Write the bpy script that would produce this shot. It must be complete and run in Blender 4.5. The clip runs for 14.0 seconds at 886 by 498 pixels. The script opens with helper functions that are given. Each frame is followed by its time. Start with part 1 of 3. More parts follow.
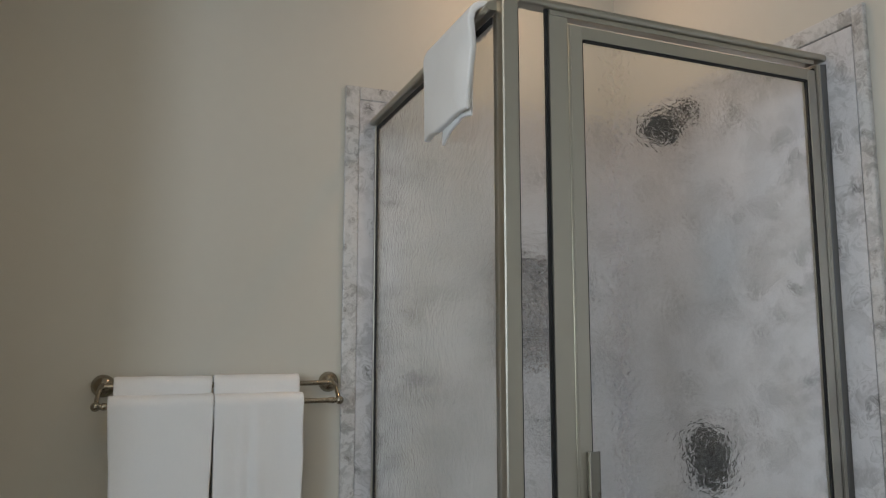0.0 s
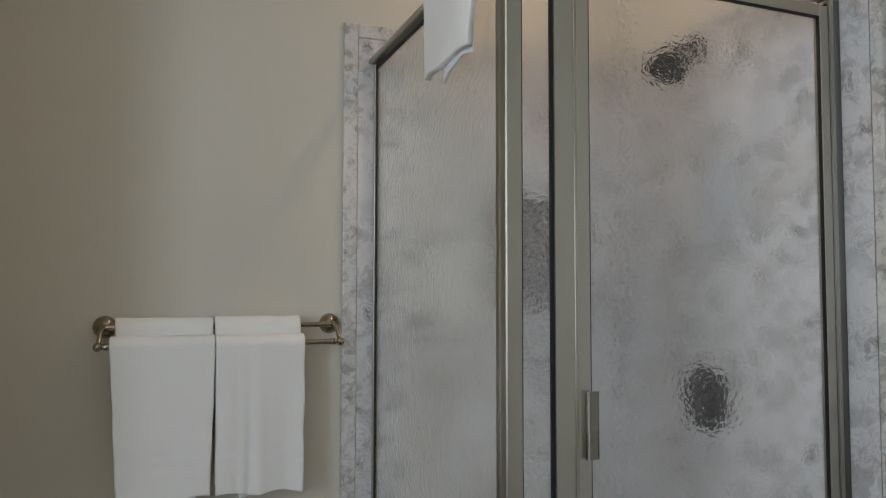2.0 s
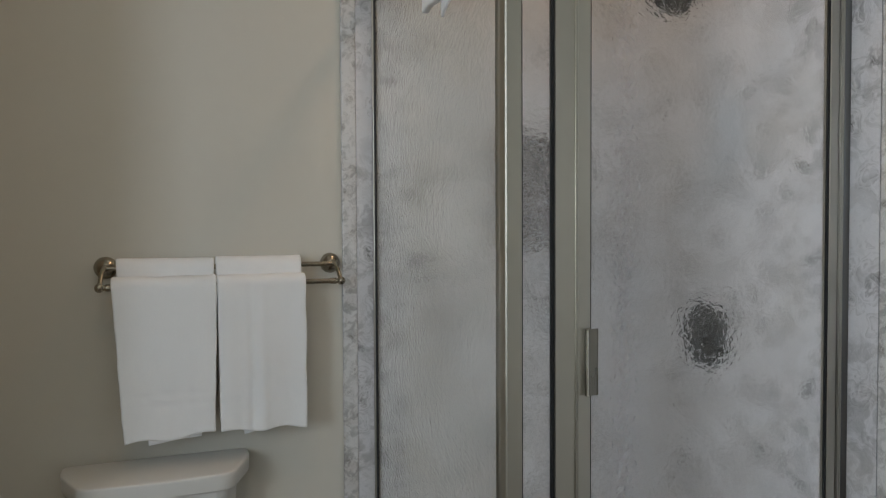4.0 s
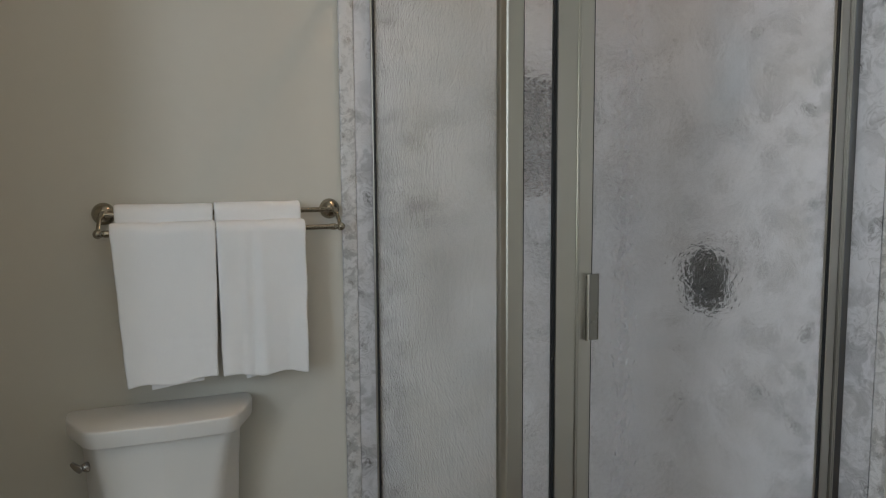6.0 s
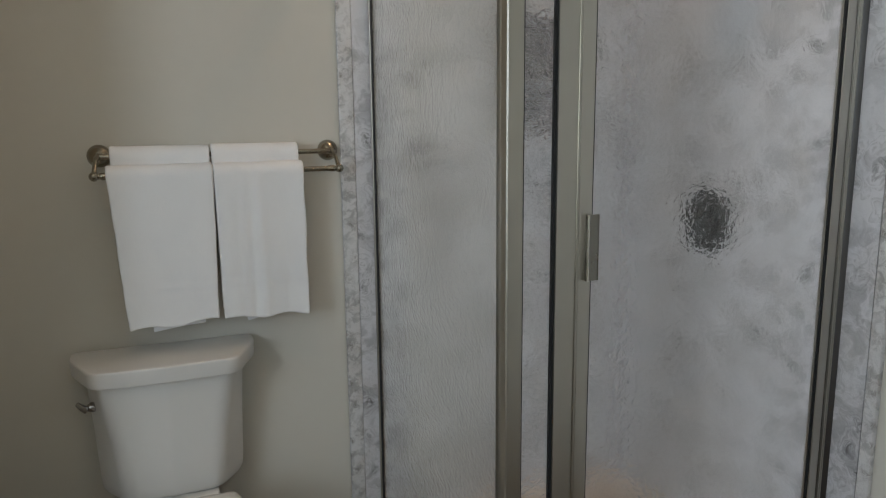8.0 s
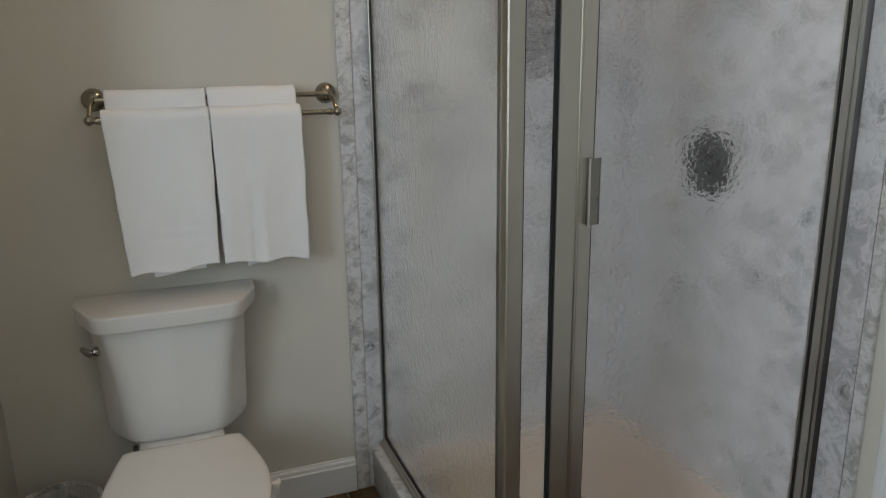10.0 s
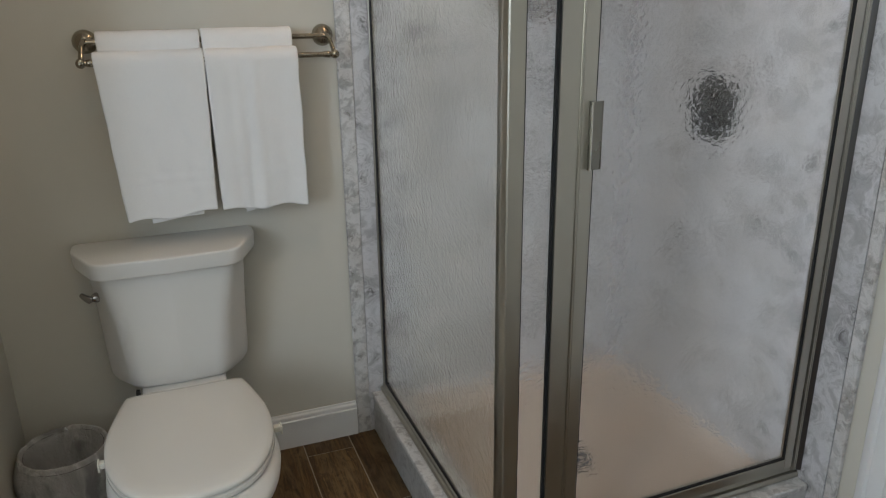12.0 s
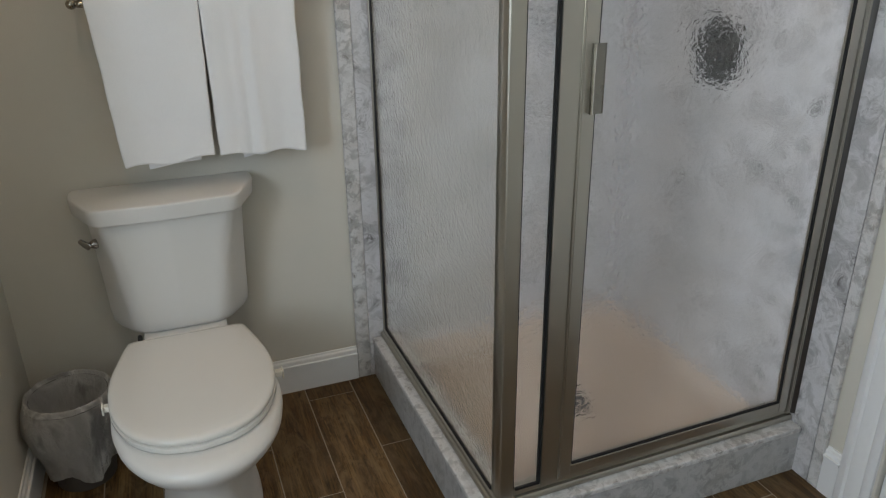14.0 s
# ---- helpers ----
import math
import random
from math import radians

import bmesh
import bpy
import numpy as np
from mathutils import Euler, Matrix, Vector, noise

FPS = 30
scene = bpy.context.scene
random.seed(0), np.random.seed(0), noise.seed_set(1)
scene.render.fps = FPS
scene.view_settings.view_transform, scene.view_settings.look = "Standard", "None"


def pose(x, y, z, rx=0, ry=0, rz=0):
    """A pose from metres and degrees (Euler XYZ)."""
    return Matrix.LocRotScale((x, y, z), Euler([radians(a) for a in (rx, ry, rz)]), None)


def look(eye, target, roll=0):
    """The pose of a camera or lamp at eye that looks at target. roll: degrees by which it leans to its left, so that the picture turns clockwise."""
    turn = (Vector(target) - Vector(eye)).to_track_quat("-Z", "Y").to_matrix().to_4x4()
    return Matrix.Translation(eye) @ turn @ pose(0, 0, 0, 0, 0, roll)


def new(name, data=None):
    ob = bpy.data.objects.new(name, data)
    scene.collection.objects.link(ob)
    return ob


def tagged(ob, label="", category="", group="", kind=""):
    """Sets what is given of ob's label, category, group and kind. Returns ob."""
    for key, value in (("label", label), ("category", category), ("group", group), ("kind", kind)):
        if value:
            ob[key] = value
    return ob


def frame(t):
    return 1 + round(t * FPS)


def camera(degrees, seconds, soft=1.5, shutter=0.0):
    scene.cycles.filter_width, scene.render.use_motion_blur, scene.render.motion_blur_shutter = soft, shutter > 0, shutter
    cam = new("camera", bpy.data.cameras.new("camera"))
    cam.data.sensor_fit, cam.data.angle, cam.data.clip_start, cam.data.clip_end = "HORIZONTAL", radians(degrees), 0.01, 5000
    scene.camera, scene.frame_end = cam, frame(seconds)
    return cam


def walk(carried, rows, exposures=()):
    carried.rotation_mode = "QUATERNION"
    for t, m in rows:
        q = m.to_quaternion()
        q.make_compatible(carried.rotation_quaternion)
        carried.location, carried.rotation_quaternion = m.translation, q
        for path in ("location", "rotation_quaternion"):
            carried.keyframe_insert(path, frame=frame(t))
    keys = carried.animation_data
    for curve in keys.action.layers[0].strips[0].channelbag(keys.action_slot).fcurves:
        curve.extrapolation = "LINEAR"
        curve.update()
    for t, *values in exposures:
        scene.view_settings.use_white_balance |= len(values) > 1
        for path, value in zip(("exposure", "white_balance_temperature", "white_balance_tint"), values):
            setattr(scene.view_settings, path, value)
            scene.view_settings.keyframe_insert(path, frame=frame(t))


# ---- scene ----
cam = camera(62.1, 14.0, soft=1.2)
PATH = [
    (0, (-0.643, -2.26, 1.457), (0.084, -0.414, 1.709), -0.0),
    (0.5, (-0.642, -2.256, 1.457), (0.087, -0.406, 1.67), 0.0),
    (1, (-0.639, -2.254, 1.455), (0.089, -0.399, 1.632), 0.0),
    (1.5, (-0.635, -2.249, 1.454), (0.092, -0.391, 1.593), 0.0),
    (2, (-0.634, -2.246, 1.45), (0.094, -0.386, 1.553), 0.1),
    (2.5, (-0.633, -2.243, 1.45), (0.096, -0.381, 1.511), 0.0),
    (3, (-0.629, -2.242, 1.45), (0.096, -0.379, 1.468), -0.1),
    (5.5, (-0.619, -2.229, 1.448), (0.099, -0.371, 1.275), -0.4),
    (6, (-0.618, -2.226, 1.446), (0.098, -0.37, 1.238), -0.4),
    (6.5, (-0.614, -2.221, 1.446), (0.098, -0.369, 1.2), -0.5),
    (7, (-0.612, -2.218, 1.443), (0.097, -0.369, 1.161), -0.4),
    (7.5, (-0.615, -2.219, 1.441), (0.095, -0.377, 1.121), -0.5),
    (8, (-0.614, -2.218, 1.44), (0.093, -0.382, 1.08), -0.6),
    (10.5, (-0.612, -2.21, 1.438), (0.079, -0.413, 0.897), -0.8),
    (11, (-0.61, -2.207, 1.436), (0.077, -0.419, 0.862), -0.8),
    (11.5, (-0.608, -2.205, 1.432), (0.074, -0.425, 0.826), -0.8),
    (12, (-0.607, -2.202, 1.431), (0.07, -0.433, 0.788), -0.8),
    (12.5, (-0.606, -2.201, 1.431), (0.066, -0.443, 0.753), -0.8),
    (13, (-0.605, -2.199, 1.43), (0.062, -0.454, 0.717), -0.8),
    (13.5, (-0.604, -2.197, 1.427), (0.058, -0.463, 0.682), -0.8),
    (14, (-0.606, -2.196, 1.425), (0.053, -0.475, 0.649), -0.8),
]
walk(cam, [(t, look(eye, target, roll)) for t, eye, target, roll in PATH], [(0.0, -0.18), (3.0, -0.17), (7.0, -0.14), (10.5, -0.05), (14.0, 0.19)])

# ---- light ----
world = bpy.data.worlds.new("sky")
scene.world = world
world.use_nodes = True
wn = world.node_tree.nodes
sky = wn.new("ShaderNodeTexSky")
sky.sky_type, sky.sun_disc = "NISHITA", False
sky.sun_elevation, sky.sun_rotation = radians(38), radians(120)
wn["Background"].inputs["Strength"].default_value = 0.12
world.node_tree.links.new(sky.outputs["Color"], wn["Background"].inputs["Color"])

sun = new("sun", bpy.data.lights.new("sun", "SUN"))
sun.data.energy, sun.data.angle, sun.data.color = 2.0, radians(0.5), (1.0, 0.95, 0.88)
sun.matrix_world = look((6, -3, 5), (0, 0, 0))


def area(name, eye, target, sx, sy, power, color):
    lamp = bpy.data.lights.new(name, "AREA")
    lamp.shape, lamp.size, lamp.size_y = "RECTANGLE", sx, sy
    lamp.energy, lamp.color = power, color
    ob = new(name, lamp)
    ob.matrix_world = look(eye, target)
    return ob


# daylight in the window's opening on the far west wall
area("window_daylight", (-2.32, -2.90, 1.80), (0.0, -2.90, 1.80), 0.98, 1.14, 46.0, (0.76, 0.88, 1.0))
# warm ceiling lamps: a recessed one over the shower, an added fill over the room
area("shower_downlight", (0.46, -0.42, 2.885), (0.46, -0.42, 0.0), 0.13, 0.13, 4.2, (1.0, 0.66, 0.41))
area("room_downlight", (-0.70, -1.55, 2.885), (-0.70, -1.55, 0.0), 0.13, 0.13, 5.0, (1.0, 0.74, 0.46))


# ---- materials ----
def material(name, color=(0.5, 0.5, 0.5), rough=0.5, metal=0.0):
    m = bpy.data.materials.new(name)
    m.use_nodes = True
    b = m.node_tree.nodes["Principled BSDF"]
    b.inputs["Base Color"].default_value = (*color, 1)
    b.inputs["Roughness"].default_value = rough
    b.inputs["Metallic"].default_value = metal
    return m, m.node_tree.nodes, m.node_tree.links, b


def coords(n, l, scale=(1, 1, 1), world_space=True, turn=(0, 0, 0)):
    if world_space:
        src = n.new("ShaderNodeNewGeometry").outputs["Position"]
    else:
        src = n.new("ShaderNodeTexCoord").outputs["Object"]
    mp = n.new("ShaderNodeMapping")
    mp.inputs["Scale"].default_value = scale
    mp.inputs["Rotation"].default_value = turn
    l.new(src, mp.inputs["Vector"])
    return mp.outputs["Vector"]


def noise_tex(n, l, vec, scale, detail=4.0, rough=0.5, distortion=0.0):
    t = n.new("ShaderNodeTexNoise")
    t.inputs["Scale"].default_value = scale
    t.inputs["Detail"].default_value = detail
    t.inputs["Roughness"].default_value = rough
    t.inputs["Distortion"].default_value = distortion
    l.new(vec, t.inputs["Vector"])
    return t.outputs["Fac"]


def ramp(n, l, fac, stops):
    r = n.new("ShaderNodeValToRGB")
    while len(r.color_ramp.elements) < len(stops):
        r.color_ramp.elements.new(0.5)
    for e, (p, c) in zip(r.color_ramp.elements, stops):
        e.position = p
        e.color = (*c, 1) if len(c) == 3 else c
    l.new(fac, r.inputs["Fac"])
    return r.outputs["Color"]


def mix(n, l, fac, a, b, mode="MIX"):
    x = n.new("ShaderNodeMix")
    x.data_type, x.blend_type = "RGBA", mode
    for sock, val in ((x.inputs["Factor"], fac), (x.inputs["A"], a), (x.inputs["B"], b)):
        if isinstance(val, (int, float)):
            sock.default_value = val
        elif isinstance(val, tuple):
            sock.default_value = (*val, 1)
        else:
            l.new(val, sock)
    return x.outputs["Result"]


def bump(n, l, b, height, dist, strength=1.0):
    k = n.new("ShaderNodeBump")
    k.inputs["Strength"].default_value = strength
    k.inputs["Distance"].default_value = dist
    l.new(height, k.inputs["Height"])
    l.new(k.outputs["Normal"], b.inputs["Normal"])


def paint(name, color, rough, grain=0.0006, mottle=0.05):
    m, n, l, b = material(name, color, rough)
    v = coords(n, l)
    big = noise_tex(n, l, v, 1.7, 3)
    fine = noise_tex(n, l, v, 26, 4)
    dark = tuple(c * (1 - mottle) for c in color)
    light = tuple(min(1, c * (1 + mottle * 0.6)) for c in color)
    c1 = mix(n, l, big, dark, light)
    c2 = mix(n, l, ramp(n, l, fine, [(0.35, (0, 0, 0)), (0.75, (1, 1, 1))]), c1, light)
    x = mix(n, l, 0.35, c1, c2)
    l.new(x, b.inputs["Base Color"])
    bump(n, l, b, noise_tex(n, l, v, 320, 3), grain, 0.5)
    return m


def marble(name, base, vein, warm, shift=0.0, scale=1.0, eyes=1.0, smoke=0.58):
    """Cast marble: soft smoky patches, brush-like arcs and a few dark eyes with rings round them."""
    m, n, l, b = material(name, base, 0.28)
    v = coords(n, l, (scale, scale, scale), turn=(0.3 + shift, 0.5, 0.2))
    push = n.new("ShaderNodeTexNoise")
    push.inputs["Scale"].default_value, push.inputs["Detail"].default_value = 11.0, 3.0
    l.new(v, push.inputs["Vector"])
    bent = n.new("ShaderNodeVectorMath")
    bent.operation = "MULTIPLY_ADD"
    l.new(push.outputs["Color"], bent.inputs[0])
    bent.inputs[1].default_value = (0.10, 0.10, 0.10)
    l.new(v, bent.inputs[2])
    w = bent.outputs["Vector"]
    cloud = noise_tex(n, l, v, 4.2, 4, 0.55, 0.6)
    smoky = noise_tex(n, l, w, 17.0, 4, 0.6, 0.6)
    fine = noise_tex(n, l, w, 34.0, 5, 0.6, 2.2)
    cell = n.new("ShaderNodeTexVoronoi")
    cell.inputs["Scale"].default_value = 13.0
    l.new(w, cell.inputs["Vector"])
    chosen = n.new("ShaderNodeSeparateColor")
    l.new(cell.outputs["Color"], chosen.inputs["Color"])
    some = ramp(n, l, chosen.outputs["Red"], [(0.30, (0, 0, 0)), (0.42, (eyes, eyes, eyes))])
    few = ramp(n, l, chosen.outputs["Green"], [(0.52, (0, 0, 0)), (0.58, (eyes, eyes, eyes))])
    arcs = ramp(n, l, cell.outputs["Distance"], [(0.18, (0, 0, 0)), (0.30, (0.46, 0.46, 0.46)), (0.32, (0, 0, 0)), (0.34, (0, 0, 0)), (0.43, (0.42, 0.42, 0.42)),
                                                 (0.455, (0, 0, 0)), (0.48, (0, 0, 0)), (0.555, (0.34, 0.34, 0.34)), (0.58, (0, 0, 0))])
    pupil = ramp(n, l, cell.outputs["Distance"], [(0.14, (1, 1, 1)), (0.34, (0, 0, 0))])
    patch = ramp(n, l, smoky, [(0.47, (0, 0, 0)), (0.57, (0.75, 0.75, 0.75)), (0.68, (1, 1, 1))])
    broad = ramp(n, l, cloud, [(0.38, (0.3, 0.3, 0.3)), (0.58, (1, 1, 1))])
    dim = tuple(c * smoke for c in base)
    c = mix(n, l, mix(n, l, 1.0, patch, broad, "MULTIPLY"), base, dim)
    c = mix(n, l, ramp(n, l, cloud, [(0.5, (0, 0, 0)), (0.72, (0.5, 0.5, 0.5))]), c, warm)
    streak = ramp(n, l, fine, [(0.43, (0, 0, 0)), (0.50, (1, 1, 1)), (0.56, (0, 0, 0))])
    c = mix(n, l, mix(n, l, 1.0, mix(n, l, 1.0, streak, broad, "MULTIPLY"), (0.16, 0.16, 0.16), "MULTIPLY"), c, vein)
    rough_edge = ramp(n, l, fine, [(0.38, (0.05, 0.05, 0.05)), (0.62, (1, 1, 1))])
    c = mix(n, l, mix(n, l, 1.0, mix(n, l, 1.0, arcs, some, "MULTIPLY"), rough_edge, "MULTIPLY"), c, vein)
    c = mix(n, l, mix(n, l, 1.0, mix(n, l, 1.0, pupil, few, "MULTIPLY"), rough_edge, "MULTIPLY"), c, vein)
    l.new(c, b.inputs["Base Color"])
    rr = n.new("ShaderNodeMapRange")
    rr.inputs["To Min"].default_value, rr.inputs["To Max"].default_value = 0.2, 0.42
    l.new(fine, rr.inputs["Value"])
    l.new(rr.outputs["Result"], b.inputs["Roughness"])
    bump(n, l, b, noise_tex(n, l, v, 90, 3), 0.0006, 0.5)
    return m


def pebbles(name):
    """Small mixed stones set in the back of the soap niche."""
    m, n, l, b = material(name, (0.4, 0.36, 0.34), 0.4)
    v = coords(n, l)
    cell = n.new("ShaderNodeTexVoronoi")
    cell.inputs["Scale"].default_value = 46.0
    l.new(v, cell.inputs["Vector"])
    pick = n.new("ShaderNodeSeparateColor")
    l.new(cell.outputs["Color"], pick.inputs["Color"])
    c = ramp(n, l, pick.outputs["Red"], [(0.15, (0.18, 0.165, 0.16)), (0.40, (0.50, 0.47, 0.46)), (0.7, (0.62, 0.53, 0.49)), (0.9, (0.70, 0.68, 0.67))])
    c = mix(n, l, ramp(n, l, cell.outputs["Distance"], [(0.42, (0, 0, 0)), (0.62, (0.8, 0.8, 0.8))]), c, (0.20, 0.18, 0.17))
    l.new(c, b.inputs["Base Color"])
    bump(n, l, b, cell.outputs["Distance"], -0.003, 0.8)
    return m


def metal(name, color, rough, stretch=(1, 1, 1), depth=0.00012):
    m, n, l, b = material(name, color, rough, 1.0)
    v = coords(n, l, stretch)
    g = noise_tex(n, l, v, 300, 3)
    s = noise_tex(n, l, coords(n, l), 9, 4)
    rr = n.new("ShaderNodeMapRange")
    rr.inputs["To Min"].default_value, rr.inputs["To Max"].default_value = rough * 0.75, rough * 1.35
    l.new(s, rr.inputs["Value"])
    l.new(rr.outputs["Result"], b.inputs["Roughness"])
    l.new(mix(n, l, s, tuple(c * 0.9 for c in color), color), b.inputs["Base Color"])
    bump(n, l, b, g, depth, 0.6)
    return m


def glass(name, wavy, stretch=(1, 1, 1), tint=(0.95, 0.957, 0.945)):
    m, n, l, b = material(name, tint, 0.02)
    b.inputs["Transmission Weight"].default_value = 1.0
    b.inputs["IOR"].default_value = 1.45
    if wavy:
        v = coords(n, l, stretch)
        a = noise_tex(n, l, v, 78, 2.0, 0.5, 0.6)
        c = noise_tex(n, l, v, 24, 1.0, 0.4, 0.3)
        h = mix(n, l, 0.35, a, c)
        bump(n, l, b, h, wavy, 1.0)
        b.inputs["Roughness"].default_value = 0.04
    return m


def ceramic(name, color, rough):
    m, n, l, b = material(name, color, rough)
    v = coords(n, l)
    s = noise_tex(n, l, v, 5, 4)
    l.new(mix(n, l, s, tuple(c * 0.96 for c in color), color), b.inputs["Base Color"])
    b.inputs["Coat Weight"].default_value = 0.15
    b.inputs["Coat Roughness"].default_value = 0.2
    bump(n, l, b, noise_tex(n, l, v, 14, 2), 0.0015, 0.25)
    return m


def terry(name, color):
    m, n, l, b = material(name, color, 0.95)
    v = coords(n, l)
    loops = noise_tex(n, l, v, 520, 3, 0.7)
    pile = noise_tex(n, l, v, 70, 4, 0.6)
    soil = noise_tex(n, l, v, 6, 3)
    c = mix(n, l, soil, tuple(c * 0.94 for c in color), color)
    c = mix(n, l, ramp(n, l, loops, [(0.3, (0, 0, 0)), (0.6, (1, 1, 1))]), mix(n, l, 1.0, c, (0.94, 0.94, 0.94), "MULTIPLY"), c)
    l.new(c, b.inputs["Base Color"])
    b.inputs["Sheen Weight"].default_value = 0.25
    bump(n, l, b, mix(n, l, 0.4, loops, pile), 0.0012, 0.4)
    return m


def wood_tile():
    m, n, l, b = material("wood_look_tile", (0.12, 0.06, 0.03), 0.5)
    b.inputs["Specular IOR Level"].default_value = 0.35
    info = n.new("ShaderNodeObjectInfo").outputs["Random"]
    src = n.new("ShaderNodeNewGeometry").outputs["Position"]
    off = n.new("ShaderNodeVectorMath")
    off.operation = "MULTIPLY_ADD"
    comb = n.new("ShaderNodeCombineXYZ")
    for k in ("X", "Y", "Z"):
        l.new(info, comb.inputs[k])
    l.new(comb.outputs["Vector"], off.inputs[0])
    off.inputs[1].default_value = (7.0, 13.0, 3.0)
    l.new(src, off.inputs[2])
    mp = n.new("ShaderNodeMapping")
    mp.inputs["Scale"].default_value = (1.0, 0.055, 1.0)
    l.new(off.outputs["Vector"], mp.inputs["Vector"])
    v = mp.outputs["Vector"]
    grain = noise_tex(n, l, v, 150, 6, 0.7, 0.6)
    figure = noise_tex(n, l, v, 26, 6, 0.65, 1.2)
    blot = noise_tex(n, l, off.outputs["Vector"], 9, 4, 0.6, 0.5)
    wide = n.new("ShaderNodeMapping")
    wide.inputs["Scale"].default_value = (1.0, 0.32, 1.0)
    l.new(off.outputs["Vector"], wide.inputs["Vector"])
    cloud = noise_tex(n, l, wide.outputs["Vector"], 17, 6, 0.68, 0.9)
    knot = noise_tex(n, l, wide.outputs["Vector"], 31, 5, 0.7, 1.6)
    c = ramp(n, l, figure, [(0.32, (0.040, 0.020, 0.006)), (0.5, (0.122, 0.070, 0.023)), (0.68, (0.25, 0.160, 0.066))])
    c = mix(n, l, ramp(n, l, grain, [(0.42, (0.6, 0.6, 0.6)), (0.54, (0, 0, 0))]), c, (0.018, 0.010, 0.004))
    c = mix(n, l, ramp(n, l, blot, [(0.5, (0, 0, 0)), (0.75, (0.5, 0.5, 0.5))]), c, (0.22, 0.145, 0.075))
    c = mix(n, l, ramp(n, l, cloud, [(0.46, (0, 0, 0)), (0.66, (0.7, 0.7, 0.7))]), c, (0.225, 0.155, 0.080))
    c = mix(n, l, ramp(n, l, cloud, [(0.30, (0.55, 0.55, 0.55)), (0.45, (0, 0, 0))]), c, (0.15, 0.068, 0.018))
    c = mix(n, l, ramp(n, l, knot, [(0.56, (0, 0, 0)), (0.68, (0.65, 0.65, 0.65))]), c, (0.017, 0.009, 0.004))
    tone = ramp(n, l, info, [(0.0, (0.52, 0.50, 0.48)), (1.0, (1.1, 1.05, 1.0))])
    l.new(mix(n, l, 1.0, c, tone, "MULTIPLY"), b.inputs["Base Color"])
    bump(n, l, b, grain, 0.0012, 0.5)
    return m


def bag_plastic(name, low, high):
    m, n, l, b = material(name, (0.86, 0.845, 0.82), 0.28)
    v = coords(n, l, (1, 1, 0.6))
    f = noise_tex(n, l, v, 8, 3, 0.5, 0.7)
    crease = ramp(n, l, f, [(0.40, (low, low, low)), (0.50, (high, high, high)), (0.56, (low * 1.6, low * 1.6, low * 1.6)), (0.70, (high * 0.8, high * 0.8, high * 0.8))])
    l.new(crease, b.inputs["Alpha"])
    bump(n, l, b, noise_tex(n, l, v, 34, 5, 0.6, 3.0), 0.02, 1.0)
    return m


M_WALL = paint("beige_wall_paint", (0.60, 0.575, 0.51), 0.62)
M_CEIL = paint("white_ceiling_paint", (0.78, 0.76, 0.72), 0.8)
M_TRIM = paint("white_trim_paint", (0.76, 0.765, 0.77), 0.32, 0.0003, 0.02)
M_MARBLE = marble("cultured_marble", (0.628, 0.622, 0.638), (0.16, 0.15, 0.148), (0.53, 0.51, 0.49))
M_MARBLE_TRIM = marble("cultured_marble_trim", (0.62, 0.615, 0.61), (0.20, 0.18, 0.165), (0.47, 0.43, 0.39), 0.9, 2.1, 1.0, 0.50)
M_NICHE = pebbles("niche_pebbles")
M_CURB = marble("curb_stone", (0.46, 0.46, 0.455), (0.22, 0.21, 0.205), (0.40, 0.38, 0.35), 0.6, 1.9, 0.9)
M_PAN = paint("shower_pan_resin", (0.58, 0.50, 0.43), 0.35, 0.001, 0.08)
M_NICKEL = metal("brushed_nickel", (0.53, 0.507, 0.45), 0.34, (1, 1, 0.03), 0.0)
M_NICKEL_H = metal("brushed_nickel_rail", (0.49, 0.468, 0.41), 0.33, (0.05, 0.05, 1), 0.0)
# the pull's plate mirrors something dark; that is painted in as a darker metal
M_PULL = metal("brushed_pull_reflected_dark", (0.26, 0.245, 0.21), 0.26, (1, 1, 0.03))
# pale metal that carries the highlight along the pull's edge
M_EDGE = metal("edge_highlight", (0.80, 0.77, 0.72), 0.16, (1, 1, 0.03), 0.00002)
# darker than the nickel: the channel's dark reflection is put into the colour
M_JAMB = metal("jamb_metal_reflected_dark", (0.17, 0.17, 0.175), 0.34, (1, 1, 0.03), 0.0)
M_SATIN = metal("satin_nickel", (0.36, 0.325, 0.26), 0.22)
M_BRONZE = metal("dark_valve_metal", (0.10, 0.098, 0.095), 0.32)
M_CHROME = metal("chrome", (0.42, 0.41, 0.40), 0.10, depth=0.00002)
M_RUBBER = material("black_rubber", (0.006, 0.006, 0.007), 0.6)[0]
M_GLASS = glass("hammered_glass", 0.0021, (0.9, 1, 1.1))
M_GLASS_SIDE = glass("rain_glass", 0.0014, (1.0, 0.9, 1.4), (0.90, 0.905, 0.84))
M_CLEAR = glass("plain_glass", 0)
M_PORC = ceramic("white_porcelain", (0.71, 0.70, 0.675), 0.36)
M_SEAT = ceramic("white_seat_plastic", (0.72, 0.705, 0.665), 0.22)
M_TOWEL = terry("white_terry", (0.86, 0.86, 0.86))
M_TILE = wood_tile()
M_GROUT = paint("tile_grout", (0.33, 0.28, 0.22), 0.9, 0.001, 0.15)
M_BIN = ceramic("grey_bin_plastic", (0.11, 0.10, 0.095), 0.45)
M_BAG = bag_plastic("bag_film", 0.34, 0.60)
M_BAG_RIM = bag_plastic("bag_film_folded", 0.36, 0.8)
M_TAB = ceramic("cream_plastic", (0.78, 0.76, 0.68), 0.3)
